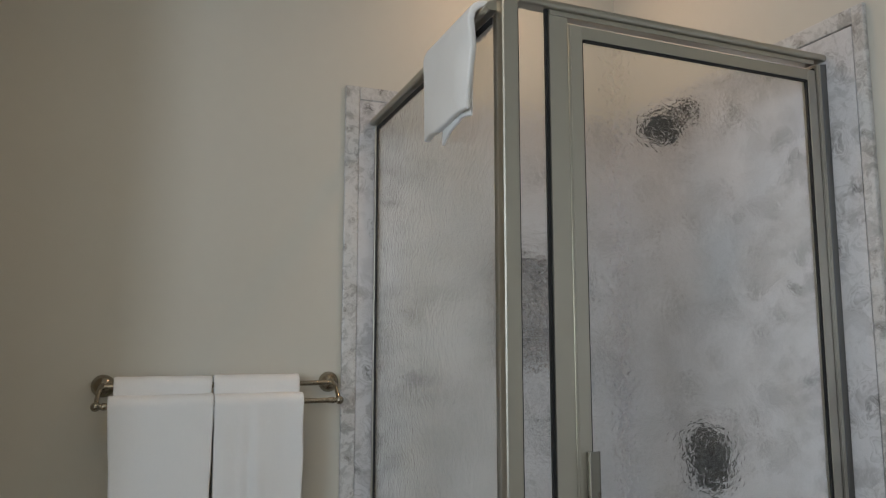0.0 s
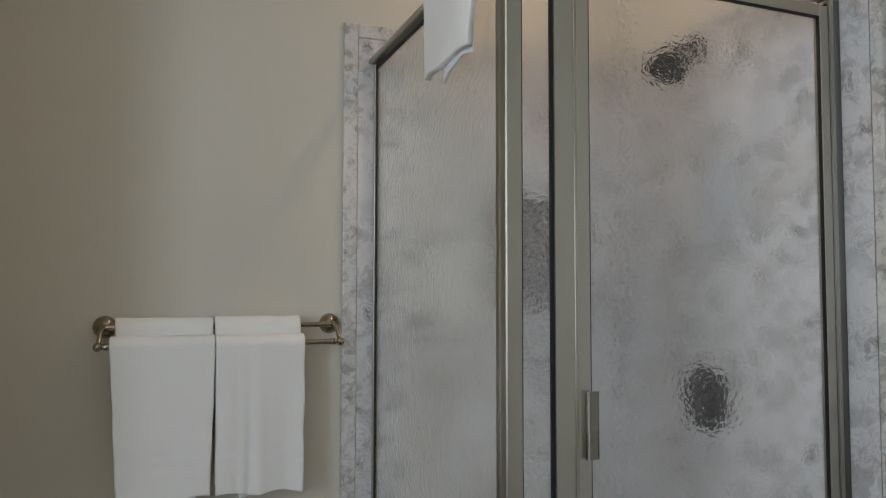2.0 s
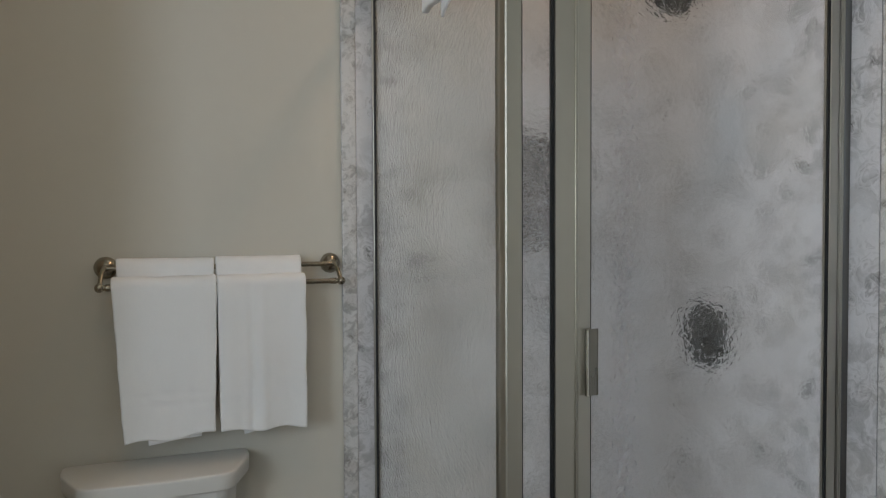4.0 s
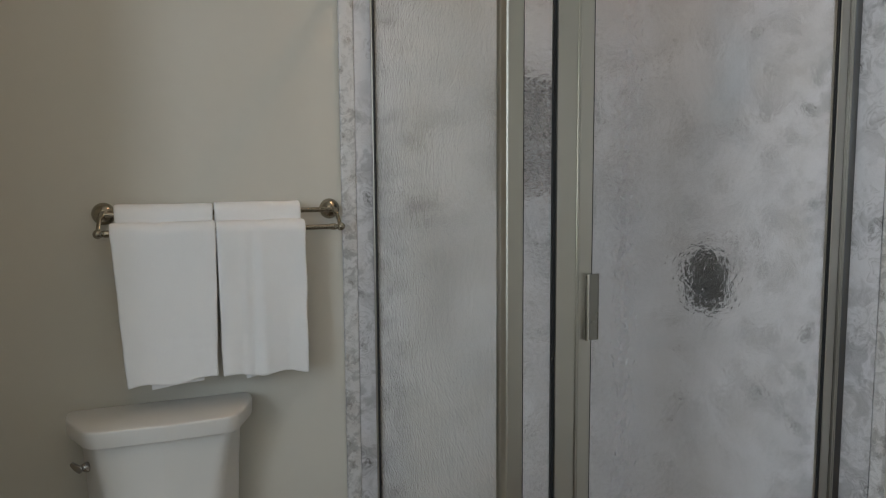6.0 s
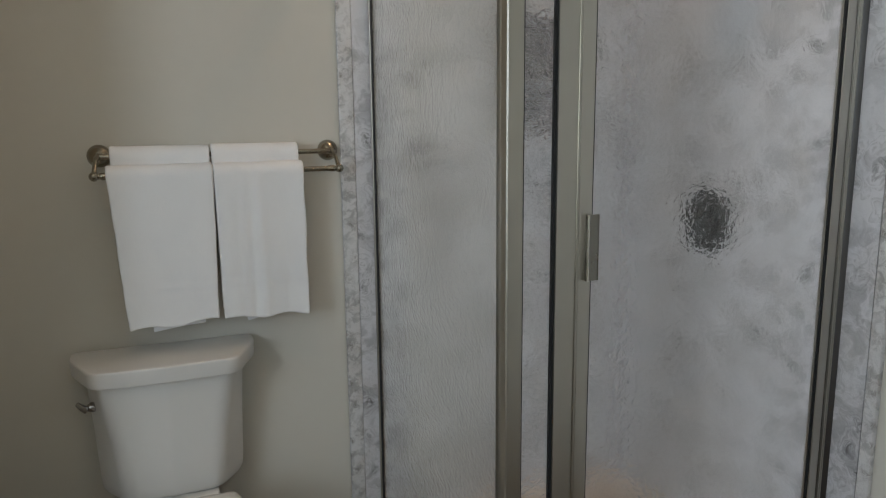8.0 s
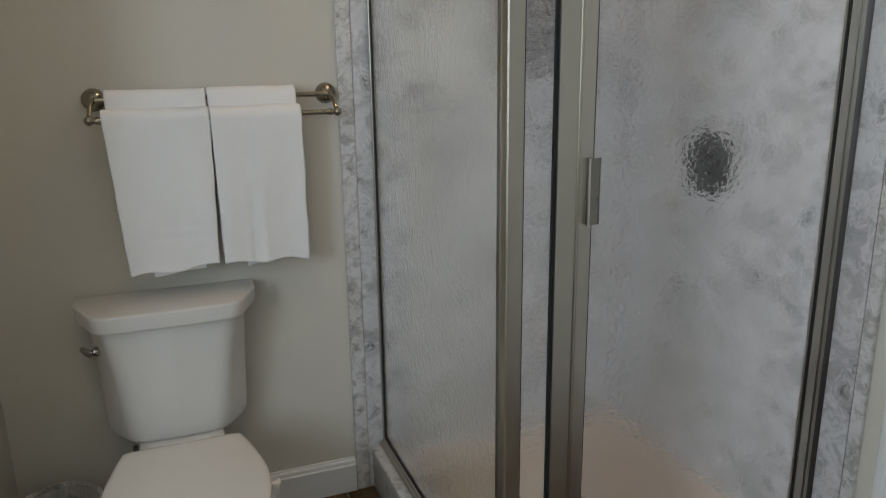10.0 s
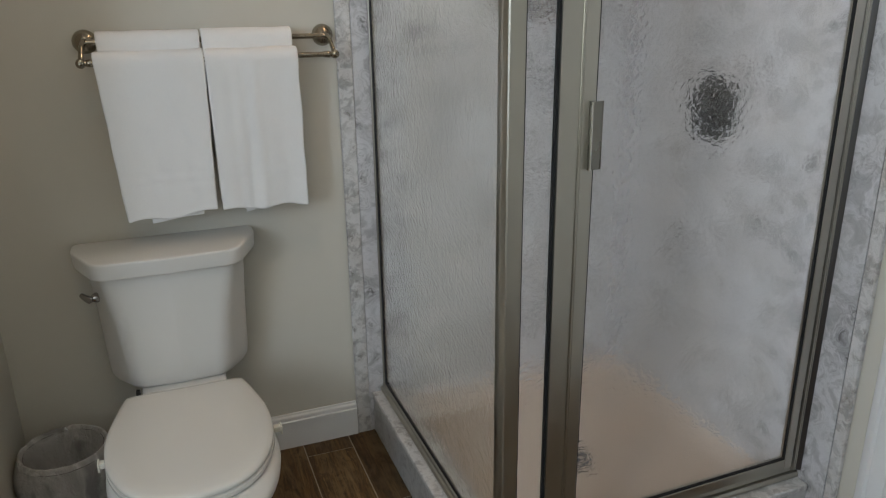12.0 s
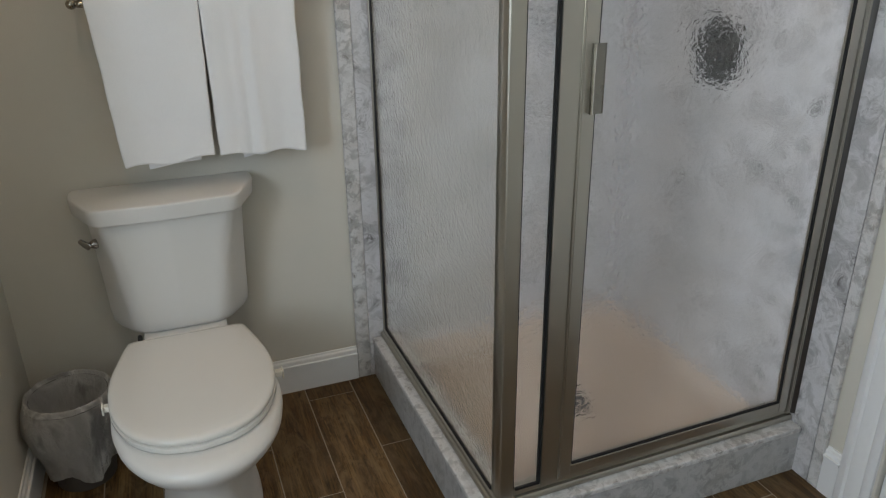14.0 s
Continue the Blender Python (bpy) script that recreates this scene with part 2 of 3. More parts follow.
# near-black colour for shade: inside the drain and under the tank
M_DARK = material("gap_shade", (0.03, 0.028, 0.025), 0.8)[0]


# ---- building helpers ----
def box_into(bm, x0, x1, y0, y1, z0, z1, bevel=0.0, seg=2, mat=0):
    r = bmesh.ops.create_cube(bm, size=1.0)
    vs = r["verts"]
    bmesh.ops.scale(bm, vec=(x1 - x0, y1 - y0, z1 - z0), verts=vs)
    bmesh.ops.translate(bm, vec=((x0 + x1) / 2, (y0 + y1) / 2, (z0 + z1) / 2), verts=vs)
    if bevel:
        es = list({e for v in vs for e in v.link_edges})
        bmesh.ops.bevel(bm, geom=es, offset=bevel, segments=seg, affect="EDGES", profile=0.5)
    return vs


def box(*a, **k):
    bm = bmesh.new()
    box_into(bm, *a, **k)
    return bm


def turned(profile, n=40):
    """A body of revolution about z from (radius, height) pairs, closed at both ends."""
    bm = bmesh.new()
    rings = []
    for r, z in profile:
        rings.append([bm.verts.new((r * math.cos(2 * math.pi * i / n), r * math.sin(2 * math.pi * i / n), z)) for i in range(n)])
    for a, b in zip(rings, rings[1:]):
        for i in range(n):
            bm.faces.new((a[i], a[(i + 1) % n], b[(i + 1) % n], b[i]))
    bm.faces.new(rings[0][::-1])
    bm.faces.new(rings[-1])
    bmesh.ops.recalc_face_normals(bm, faces=bm.faces)
    return bm


def loft(rings, cap0=True, cap1=True):
    bm = bmesh.new()
    vs = [[bm.verts.new(p) for p in r] for r in rings]
    n = len(vs[0])
    for a, b in zip(vs, vs[1:]):
        for i in range(n):
            bm.faces.new((a[i], a[(i + 1) % n], b[(i + 1) % n], b[i]))
    if cap0:
        bm.faces.new(vs[0][::-1])
    if cap1:
        bm.faces.new(vs[-1])
    bmesh.ops.recalc_face_normals(bm, faces=bm.faces)
    return bm


def tube(points, radius, n=14):
    """A round rod along a polyline."""
    rings = []
    for i, p in enumerate(points):
        p = Vector(p)
        a = Vector(points[max(0, i - 1)])
        b = Vector(points[min(len(points) - 1, i + 1)])
        q = (b - a).to_track_quat("Z", "Y")
        r = radius[i] if isinstance(radius, (list, tuple)) else radius
        rings.append([p + q @ Vector((r * math.cos(2 * math.pi * k / n), r * math.sin(2 * math.pi * k / n), 0)) for k in range(n)])
    return loft(rings)


def profile_rod(section, axis, a, b):
    """Extrudes a closed 2D section along an axis from a to b. Section pairs: x: (y, z); y: (x, z); z: (x, y)."""
    def put(p, t):
        return {"x": (t, p[0], p[1]), "y": (p[0], t, p[1]), "z": (p[0], p[1], t)}[axis]
    return loft([[put(p, a) for p in section], [put(p, b) for p in section]])


def transform(bm, m):
    bmesh.ops.transform(bm, matrix=m, verts=bm.verts)
    return bm


def finish(name, bm, mat, smooth=False, sharp=38):
    me = bpy.data.meshes.new(name)
    bm.normal_update()
    bm.to_mesh(me)
    bm.free()
    for m in (mat if isinstance(mat, (list, tuple)) else (mat,)):
        me.materials.append(m)
    if smooth:
        for p in me.polygons:
            p.use_smooth = True
        me.set_sharp_from_angle(angle=radians(sharp))
    return new(name, me)


def part(name, bm, mat, parent, label="", smooth=False, sharp=38):
    ob = finish(name, bm, mat, smooth, sharp)
    ob.parent = parent
    if label:
        ob["label"] = label
    return ob


def thing(name, label, category, group="", kind=""):
    return tagged(new(name), label, category, group, kind)


def structure(name, bm, mat, label, category, smooth=False):
    return tagged(finish(name, bm, mat, smooth), label, category, kind="structure")


def rounded(w, d, r, n=6, cx=0.0, cy=0.0):
    """Outline of a rectangle with rounded corners, anticlockwise."""
    out = []
    for sx, sy, a0 in ((1, 1, 0), (-1, 1, 90), (-1, -1, 180), (1, -1, 270)):
        for k in range(n + 1):
            a = radians(a0 + 90 * k / n)
            out.append((cx + sx * (w / 2 - r) + r * math.cos(a), cy + sy * (d / 2 - r) + r * math.sin(a)))
    return out


# ---- the room ----
X0, X1 = -1.095, 0.950          # west and east wall faces
Y0, Y1 = -3.60, 0.0             # south and north wall faces
H = 2.89
PX = 0.938                      # face of the marble on the east wall
PY = -0.010                     # face of the marble on the north wall
NX0, NX1, NZ0, NZ1 = 0.43, 0.67, 1.37, 1.75   # soap niche

# north wall, with the niche cut into it
bm = bmesh.new()
box_into(bm, X0 - 0.12, NX0, Y1, Y1 + 0.14, -0.05, H)
box_into(bm, NX1, X1 + 0.12, Y1, Y1 + 0.14, -0.05, H)
box_into(bm, NX0, NX1, Y1, Y1 + 0.14, -0.05, NZ0)
box_into(bm, NX0, NX1, Y1, Y1 + 0.14, NZ1, H)
box_into(bm, NX0, NX1, Y1 + 0.10, Y1 + 0.14, NZ0, NZ1)
structure("wall_north", bm, M_WALL, "beige painted wall behind the toilet and shower", "wall")

# short wall beside the toilet; the unseen wider room with its window shapes the daylight
YA = -0.76                      # end of the toilet alcove, out of view, set to shade the left corner
XW = -2.30                      # far west wall face
WY0, WY1, WZ0, WZ1 = -3.42, -2.38, 1.20, 2.40
structure("wall_alcove", box(X0 - 0.12, X0, YA, Y1, -0.05, H), M_WALL, "beige painted side wall beside the toilet", "wall")
structure("wall_north_west", box(XW, X0 - 0.12, YA, YA + 0.12, -0.05, H), M_WALL, "plain beige painted wall", "wall")
bm = bmesh.new()
box_into(bm, XW - 0.12, XW, Y0, WY0, -0.05, H)
box_into(bm, XW - 0.12, XW, WY1, YA + 0.12, -0.05, H)
box_into(bm, XW - 0.12, XW, WY0, WY1, -0.05, WZ0)
box_into(bm, XW - 0.12, XW, WY0, WY1, WZ1, H)
structure("wall_west", bm, M_WALL, "beige painted wall with a window", "wall")

# east wall with the door's opening
DY0, DY1, DZ = -1.98, -1.20, 2.04
bm = bmesh.new()
box_into(bm, X1, X1 + 0.12, Y0, DY0, -0.05, H)
box_into(bm, X1, X1 + 0.12, DY1, Y1, -0.05, H)
box_into(bm, X1, X1 + 0.12, DY0, DY1, DZ, H)
structure("wall_east", bm, M_WALL, "beige painted wall between shower and white door", "wall")
structure("wall_south", box(XW - 0.12, X1 + 0.12, Y0 - 0.12, Y0, -0.05, H), M_WALL, "plain beige painted wall", "wall")
structure("ceiling", box(XW - 0.12, X1 + 0.12, Y0 - 0.12, Y1 + 0.14, H, H + 0.1), M_CEIL, "white painted ceiling", "ceiling")
floor = structure("floor", box(XW - 0.12, X1 + 0.12, Y0 - 0.12, Y1 + 0.14, -0.10, -0.0018), M_GROUT, "brown wood-look tile floor with pale grout", "floor")

# window in the far west wall
win = thing("window_1", "white framed window with clear glass", "window", kind="structure")
for y0, y1, z0, z1 in ((WY0, WY0 + 0.05, WZ0, WZ1), (WY1 - 0.05, WY1, WZ0, WZ1), (WY0 + 0.05, WY1 - 0.05, WZ0, WZ0 + 0.05),
                       (WY0 + 0.05, WY1 - 0.05, WZ1 - 0.05, WZ1), (WY0 + 0.05, WY1 - 0.05, 1.78, 1.82)):
    part("window_frame", box(XW - 0.10, XW - 0.05, y0, y1, z0, z1, bevel=0.004), M_TRIM, win)
pane = part("pane", box(XW - 0.080, XW - 0.075, WY0 + 0.05, WY1 - 0.05, WZ0 + 0.05, WZ1 - 0.05), M_CLEAR, win)
pane.visible_shadow = False
part("window_sill", box(XW - 0.05, XW + 0.03, WY0 - 0.03, WY1 + 0.03, WZ0 - 0.03, WZ0 - 0.001, bevel=0.006), M_TRIM, win)

# ceiling rings: the shower lamp's, and one added for the room's warm fill
for x, y in ((0.46, -0.42), (-0.70, -1.55)):
    lamp = thing("recessed_downlight", "unseen warm recessed ceiling light with white ring", "ceiling light", "ceiling downlights")
    ring = bmesh.new()
    loops = [[ring.verts.new((r * math.cos(2 * math.pi * i / 32), r * math.sin(2 * math.pi * i / 32), z)) for i in range(32)]
             for r, z in ((0.066, 0.001), (0.085, 0.0), (0.084, 0.007), (0.067, 0.008))]
    for q in range(4):
        for i in range(32):
            ring.faces.new((loops[q][i], loops[q][(i + 1) % 32], loops[(q + 1) % 4][(i + 1) % 32], loops[(q + 1) % 4][i]))
    bmesh.ops.recalc_face_normals(ring, faces=ring.faces)
    part("trim_ring", transform(ring, pose(x, y, H - 0.009)), M_TRIM, lamp, smooth=True)


# ---- baseboards, casing, door ----
def skirting(axis, a, b, face, sign, height):
    """A moulded skirting with a stepped cap. face: the wall's coordinate; sign: the way out of the wall."""
    h = height
    sec = [(0, 0), (0.014, 0), (0.014, h - 0.033), (0.0145, h - 0.032), (0.0185, h - 0.031), (0.0185, h - 0.025), (0.0175, h - 0.0235), (0.012, h - 0.0225),
           (0.012, h - 0.012), (0.0105, h - 0.009), (0.0065, h - 0.006), (0.005, h), (0, h)]
    pts = [(face + sign * p, z) for p, z in sec]
    return profile_rod(pts, axis, a, b)


structure("baseboard_north", skirting("x", X0 + 0.017, -0.095, Y1, -1, 0.125), M_TRIM, "white moulded baseboard behind the toilet", "baseboard")
structure("baseboard_west", skirting("y", YA, Y1, X0, 1, 0.125), M_TRIM, "white moulded baseboard on the side wall", "baseboard")
structure("baseboard_east", skirting("y", -1.098, -1.048, X1, -1, 0.145), M_TRIM, "short white moulded baseboard beside the door casing", "baseboard")
structure("baseboard_south", skirting("x", XW, X1, Y0, 1, 0.125), M_TRIM, "white moulded baseboard", "baseboard")
structure("baseboard_east_rear", skirting("y", Y0 + 0.02, DY0 - 0.10, X1, -1, 0.125), M_TRIM, "white moulded baseboard beside the door", "baseboard")


def casing_section(y_out, y_in):
    d = 1 if y_in > y_out else -1
    w = abs(y_in - y_out)
    sec = [(0, 0), (0, 0.016), (0.006, 0.020), (0.022, 0.021), (0.028, 0.015), (0.034, 0.017), (0.060, 0.013), (0.066, 0.009),
           (0.072, 0.013), (w - 0.006, 0.012), (w, 0.009), (w, 0)]
    return [(X1 - t, y_out + d * s) for s, t in sec]


casing = thing("door_casing", "white moulded door casing", "door casing", kind="structure")
part("casing_side", profile_rod(casing_section(-1.100, -1.192), "z", 0, DZ + 0.09), M_TRIM, casing, smooth=True)
part("casing_side", profile_rod(casing_section(-2.080, -1.988), "z", 0, DZ + 0.09), M_TRIM, casing, smooth=True)
part("casing_head", box(X1 - 0.018, X1, -1.988, -1.192, DZ, DZ + 0.09, bevel=0.004), M_TRIM, casing)
door = thing("door_1", "closed white panelled door", "door", kind="structure")
part("door_leaf", box(X1 + 0.012, X1 + 0.05, DY0 + 0.004, DY1 - 0.004, 0.012, DZ - 0.004, bevel=0.002), M_TRIM, door)
for z0, z1 in ((0.15, 0.85), (1.05, 1.90)):
    for y0, y1 in ((-1.90, -1.62), (-1.56, -1.28)):
        part("panel", box(X1 + 0.006, X1 + 0.0115, y0, y1, z0, z1, bevel=0.003), M_TRIM, door)
knob = turned([(0.024, 0), (0.024, 0.006), (0.010, 0.010), (0.010, 0.03), (0.024, 0.04), (0.026, 0.05), (0.015, 0.062)], 24)
part("door_handle", transform(knob, pose(X1 + 0.0115, -1.91, 0.95, 0, -90, 0)), M_SATIN, door, smooth=True)


# ---- shower ----
TOP = 2.284
north = thing("shower_wall_north", "grey swirled marble wall panel with soap niche", "wall panel", kind="structure")
bm = bmesh.new()
for x0, x1, z0, z1 in ((-0.0470, NX0, 0.0, TOP - 0.0447), (NX1, PX - 0.001, 0.0, TOP - 0.0447), (NX0, NX1, 0.0, NZ0), (NX0, NX1, NZ1, TOP - 0.0447)):
    box_into(bm, x0, x1, PY, Y1 - 0.0005, z0, z1)
part("field_panel", bm, M_MARBLE, north)
bm = bmesh.new()
t = 0.006
box_into(bm, NX0, NX0 + t, PY - 0.002, 0.097, NZ0, NZ1, bevel=0.0015)
box_into(bm, NX1 - t, NX1, PY - 0.002, 0.097, NZ0, NZ1, bevel=0.0015)
box_into(bm, NX0 + t, NX1 - t, PY - 0.002, 0.097, NZ0, NZ0 + t, bevel=0.0015)
box_into(bm, NX0 + t, NX1 - t, PY - 0.002, 0.097, NZ1 - t, NZ1, bevel=0.0015)
box_into(bm, NX0 + t, NX1 - t, 0.090, 0.098, NZ0 + t, NZ1 - t)
part("niche_lining", bm, M_NICHE, north, "dark grey stone lining")
part("niche_shelf", box(NX0 + t, NX1 - t, PY - 0.004, 0.090, 1.515, 1.535, bevel=0.004), M_MARBLE, north)
part("trim_strip", box(-0.094, -0.0478, PY - 0.003, Y1 - 0.0005, 0.0, TOP, bevel=0.0035), M_MARBLE_TRIM, north)
part("trim_strip", box(-0.0472, PX - 0.001, PY - 0.003, Y1 - 0.0005, TOP - 0.044, TOP, bevel=0.0035), M_MARBLE_TRIM, north)

east = thing("shower_wall_east", "pale swirled marble wall panel with trim edge", "wall panel", kind="structure")
part("field_panel", box(PX, X1 - 0.0005, -1.010, Y1 - 0.001, 0.0, TOP - 0.047), M_MARBLE, east)
part("trim_strip", box(PX - 0.003, X1 - 0.0005, -1.046, -1.013, 0.0, TOP, bevel=0.0035), M_MARBLE_TRIM, east)
part("trim_strip", box(PX - 0.003, X1 - 0.0005, -1.013, Y1 - 0.014, TOP - 0.044, TOP, bevel=0.0035), M_MARBLE_TRIM, east)

# curb: outer faces x=-0.037 and y=-0.962, top 0.150
curb = thing("shower_curb", "low grey marble curb round the shower", "curb", kind="structure")
part("curb_face", box(-0.034, 0.075, -0.9585, PY - 0.001, 0.0, 0.132), M_CURB, curb)
part("curb_face", box(0.0755, PX - 0.001, -0.9585, -0.86, 0.0, 0.132), M_CURB, curb)
part("curb_top", box(-0.038, 0.080, -0.963, PY - 0.001, 0.1325, 0.150, bevel=0.004), M_MARBLE_TRIM, curb)
part("curb_top", box(0.0805, PX - 0.001, -0.963, -0.855, 0.1325, 0.150, bevel=0.004), M_MARBLE_TRIM, curb)

# pan that falls to the drain
DRX, DRY = 0.468, -0.505
bm = bmesh.new()
n = 24
grid = [[None] * (n + 1) for _ in range(n + 1)]
for i in range(n + 1):
    for j in range(n + 1):
        x = 0.0755 + (PX - 0.0765) * i / n
        y = -0.8595 + (0.8595 + PY - 0.001) * j / n
        d = math.hypot(x - DRX, y - DRY)
        e = min(i, n - i, j, n - j)
        z = 0.062 + 0.03 * min(d, 0.6) + (0.022 if e == 0 else 0.004 if e == 1 else 0)
        grid[i][j] = bm.verts.new((x, y, z))
for i in range(n):
    for j in range(n):
        bm.faces.new((grid[i][j], grid[i + 1][j], grid[i + 1][j + 1], grid[i][j + 1]))
pan = structure("shower_pan", bm, M_PAN, "beige resin shower pan sloping to a drain", "shower pan", smooth=True)
drain = thing("shower_drain", "round perforated metal shower drain", "drain")
part("drain_ring", transform(turned([(0.040, 0), (0.056, 0), (0.055, 0.004), (0.042, 0.005)], 32), pose(DRX, DRY, 0.0625)), M_CHROME, drain, smooth=True)
# flat dark disc: the well's shade is put into its colour
part("drain_well", transform(turned([(0.041, 0), (0.041, 0.001)], 32), pose(DRX, DRY, 0.0628)), M_DARK, drain)
for k in range(-3, 4):
    h = math.sqrt(max(0.0, 0.039 ** 2 - (k * 0.011) ** 2))
    part("grate_bar", box(DRX + k * 0.011 - 0.0025, DRX + k * 0.011 + 0.0025, DRY - h, DRY + h, 0.0642, 0.0665), M_CHROME, drain)

# enclosure
FY = -0.930                      # outer face of the door's front
enc = thing("shower_enclosure", "brushed nickel framed shower enclosure with textured glass", "shower enclosure")


def frame_rod(name, section, axis, a, b, mat, label=""):
    return part(name, profile_rod(section, axis, a, b), mat, enc, label, smooth=True)


def header_section(c0, s, z0=2.148):
    """Rounded header; c0: outer face, s: sign outward."""
    raw = [(0.000, 0.018), (0.003, 0.0182), (0.003, 0.0185), (0.007, 0.0190), (0.010, 0.022), (0.011, 0.026), (0.008, 0.034), (0.002, 0.038),
           (-0.012, 0.040), (-0.022, 0.037), (-0.024, 0.030), (-0.024, 0.018)]
    return [(c0 + s * p, z0 + q) for p, q in raw]


HZ = 2.156
frame_rod("header_front", header_section(FY - 0.004, -1, HZ), "x", 0.0485, PX - 0.001, M_NICKEL_H)
frame_rod("header_side", header_section(-0.004, -1, HZ - 0.017), "y", -0.917, PY - 0.001, M_NICKEL_H)
sill = [(0.000, 0.000), (0.010, 0.000), (0.014, 0.006), (0.014, 0.014), (0.010, 0.020), (0.002, 0.022), (0.000, 0.034), (-0.004, 0.036),
        (-0.028, 0.036), (-0.032, 0.030), (-0.032, 0.000)]
frame_rod("sill_front", [(FY + 0.004 - p, 0.1505 + q * 0.95) for p, q in sill], "x", 0.05, PX - 0.006, M_NICKEL_H)
frame_rod("sill_side", [(0.002 - p * 0.7, 0.1505 + q * 0.8) for p, q in sill], "y", -0.93, PY - 0.003, M_NICKEL_H)
part("header_lip", box(0.1265, PX - 0.034, FY - 0.0065, FY + 0.020, HZ + 0.0055, HZ + 0.0178, bevel=0.002), M_NICKEL_H, enc)
# wall jambs
part("jamb", box(0.003, 0.024, -0.024, PY - 0.001, 0.165, HZ, bevel=0.002), M_NICKEL, enc)
part("jamb", box(0.9135, 0.9265, FY - 0.002, FY + 0.030, 0.176, HZ + 0.0095, bevel=0.0015), M_NICKEL, enc)
part("jamb_lip", box(0.9062, 0.9133, FY + 0.002, FY + 0.026, 0.185, HZ, bevel=0.001), M_RUBBER, enc, "black rubber seal")
for x in (0.9142, 0.9205):
    part("jamb_ridge", box(x, x + 0.0050, FY - 0.0055, FY - 0.0022, 0.176, HZ + 0.0095, bevel=0.0012), M_NICKEL, enc)
wall_channel = [(0.9266, FY + 0.030), (0.9257, FY - 0.0045), (0.9290, FY - 0.0075), (PX - 0.0012, FY - 0.0125), (PX - 0.0012, FY + 0.030)]
frame_rod("wall_channel", wall_channel, "z", 0.176, HZ + 0.0095, M_JAMB, "metal wall channel with its dark reflection in the colour")
# corner post: two faces meeting in a rounded rib
post = [(0.011, FY + 0.034), (0.0085, FY + 0.012), (0.0085, FY + 0.009), (0.012, FY - 0.003), (0.0125, FY - 0.0045), (0.0158, FY - 0.0063), (0.0175, FY - 0.004),
        (0.049, FY - 0.004), (0.0505, FY - 0.002), (0.0505, FY + 0.024), (0.030, FY + 0.026), (0.024, FY + 0.030), (0.022, FY + 0.034)]
frame_rod("corner_post", post, "z", 0.165, HZ + 0.040, M_NICKEL)
# strike post between the narrow pane and the door
strike = [(0.1250, FY), (0.1265, FY - 0.004), (0.1710, FY - 0.004), (0.1722, FY - 0.003), (0.1722, FY + 0.005), (0.1769, FY + 0.005), (0.1769, FY + 0.016), (0.1250, FY + 0.013)]
frame_rod("strike_post", strike, "z", 0.18, HZ + 0.0175, M_NICKEL)
part("narrow_rail", box(0.052, 0.124, FY + 0.004, FY + 0.026, 0.176, 0.188, bevel=0.002), M_NICKEL_H, enc)


def pane_with_seal(parent, axis, a0, a1, z0, z1, c0, c1, mat, seal=0.006, seals=(1, 1, 1, 1)):
    """A slab of glass whose outer face is textured, in a black seal. axis: the way it runs."""
    bm = bmesh.new()
    if axis == "x":
        box_into(bm, a0, a1, c0, c1, z0, z1)
    else:
        box_into(bm, c0, c1, a0, a1, z0, z1)
    bm.normal_update()
    for f in bm.faces:
        outer = f.normal.y < -0.9 if axis == "x" else f.normal.x < -0.9
        f.material_index = 0 if outer else 1
    g = part("glass_pane", bm, (mat, M_CLEAR), parent, "clear textured glass")
    g.visible_shadow = False
    for on, b0, b1, w0, w1 in zip(seals, (a0, a1 - seal, a0 + seal, a0 + seal), (a0 + seal, a1, a1 - seal, a1 - seal), (z0, z0, z0, z1 - seal), (z1, z1, z0 + seal, z1)):
        if on:
            if axis == "x":
                part("seal", box(b0, b1, c0 - 0.006, c0 - 0.0003, w0, w1), M_RUBBER, parent)
            else:
                part("seal", box(c0 - 0.003, c0 - 0.0003, b0, b1, w0, w1), M_RUBBER, parent)


pane_with_seal(enc, "y", -0.910, -0.0265, 0.178, HZ - 0.005, 0.009, 0.015, M_GLASS_SIDE, 0.014, (0, 1, 1, 1))
pane_with_seal(enc, "x", 0.0508, 0.1248, 0.186, 2.183, FY + 0.005, FY + 0.011, M_GLASS, 0.0075, (0, 1, 1, 1))
part("seal", box(0.0508, 0.0530, FY - 0.001, FY + 0.0046, 0.192, 2.165), M_RUBBER, enc)

# door: four frame members round the pane
door_part = part("shower_door", box(0.1772, 0.2084, FY - 0.006, FY + 0.018, 0.190, 2.147, bevel=0.002), M_NICKEL, enc, "framed hinged glass door")
part("stile", box(0.8790, 0.9060, FY - 0.006, FY + 0.018, 0.190, 2.147, bevel=0.002), M_NICKEL, door_part)
part("bottom_rail", box(0.2079, 0.8795, FY - 0.0055, FY + 0.018, 0.190, 0.220, bevel=0.002), M_NICKEL_H, door_part)
part("top_rail", box(0.2079, 0.8795, FY - 0.0055, FY + 0.018, 2.119, 2.147, bevel=0.002), M_NICKEL_H, door_part)
pane_with_seal(door_part, "x", 0.2080, 0.8790, 0.2195, 2.1195, FY + 0.002, FY + 0.008, M_GLASS, 0.006, (0, 1, 1, 1))
part("seal", box(0.2080, 0.2118, FY - 0.0025, FY + 0.0017, 0.222, 2.117), M_RUBBER, door_part)
part("edge_bead", box(0.1714, 0.1766, FY - 0.0075, FY + 0.0045, 0.190, 2.147, bevel=0.0018), M_NICKEL, door_part, smooth=True)
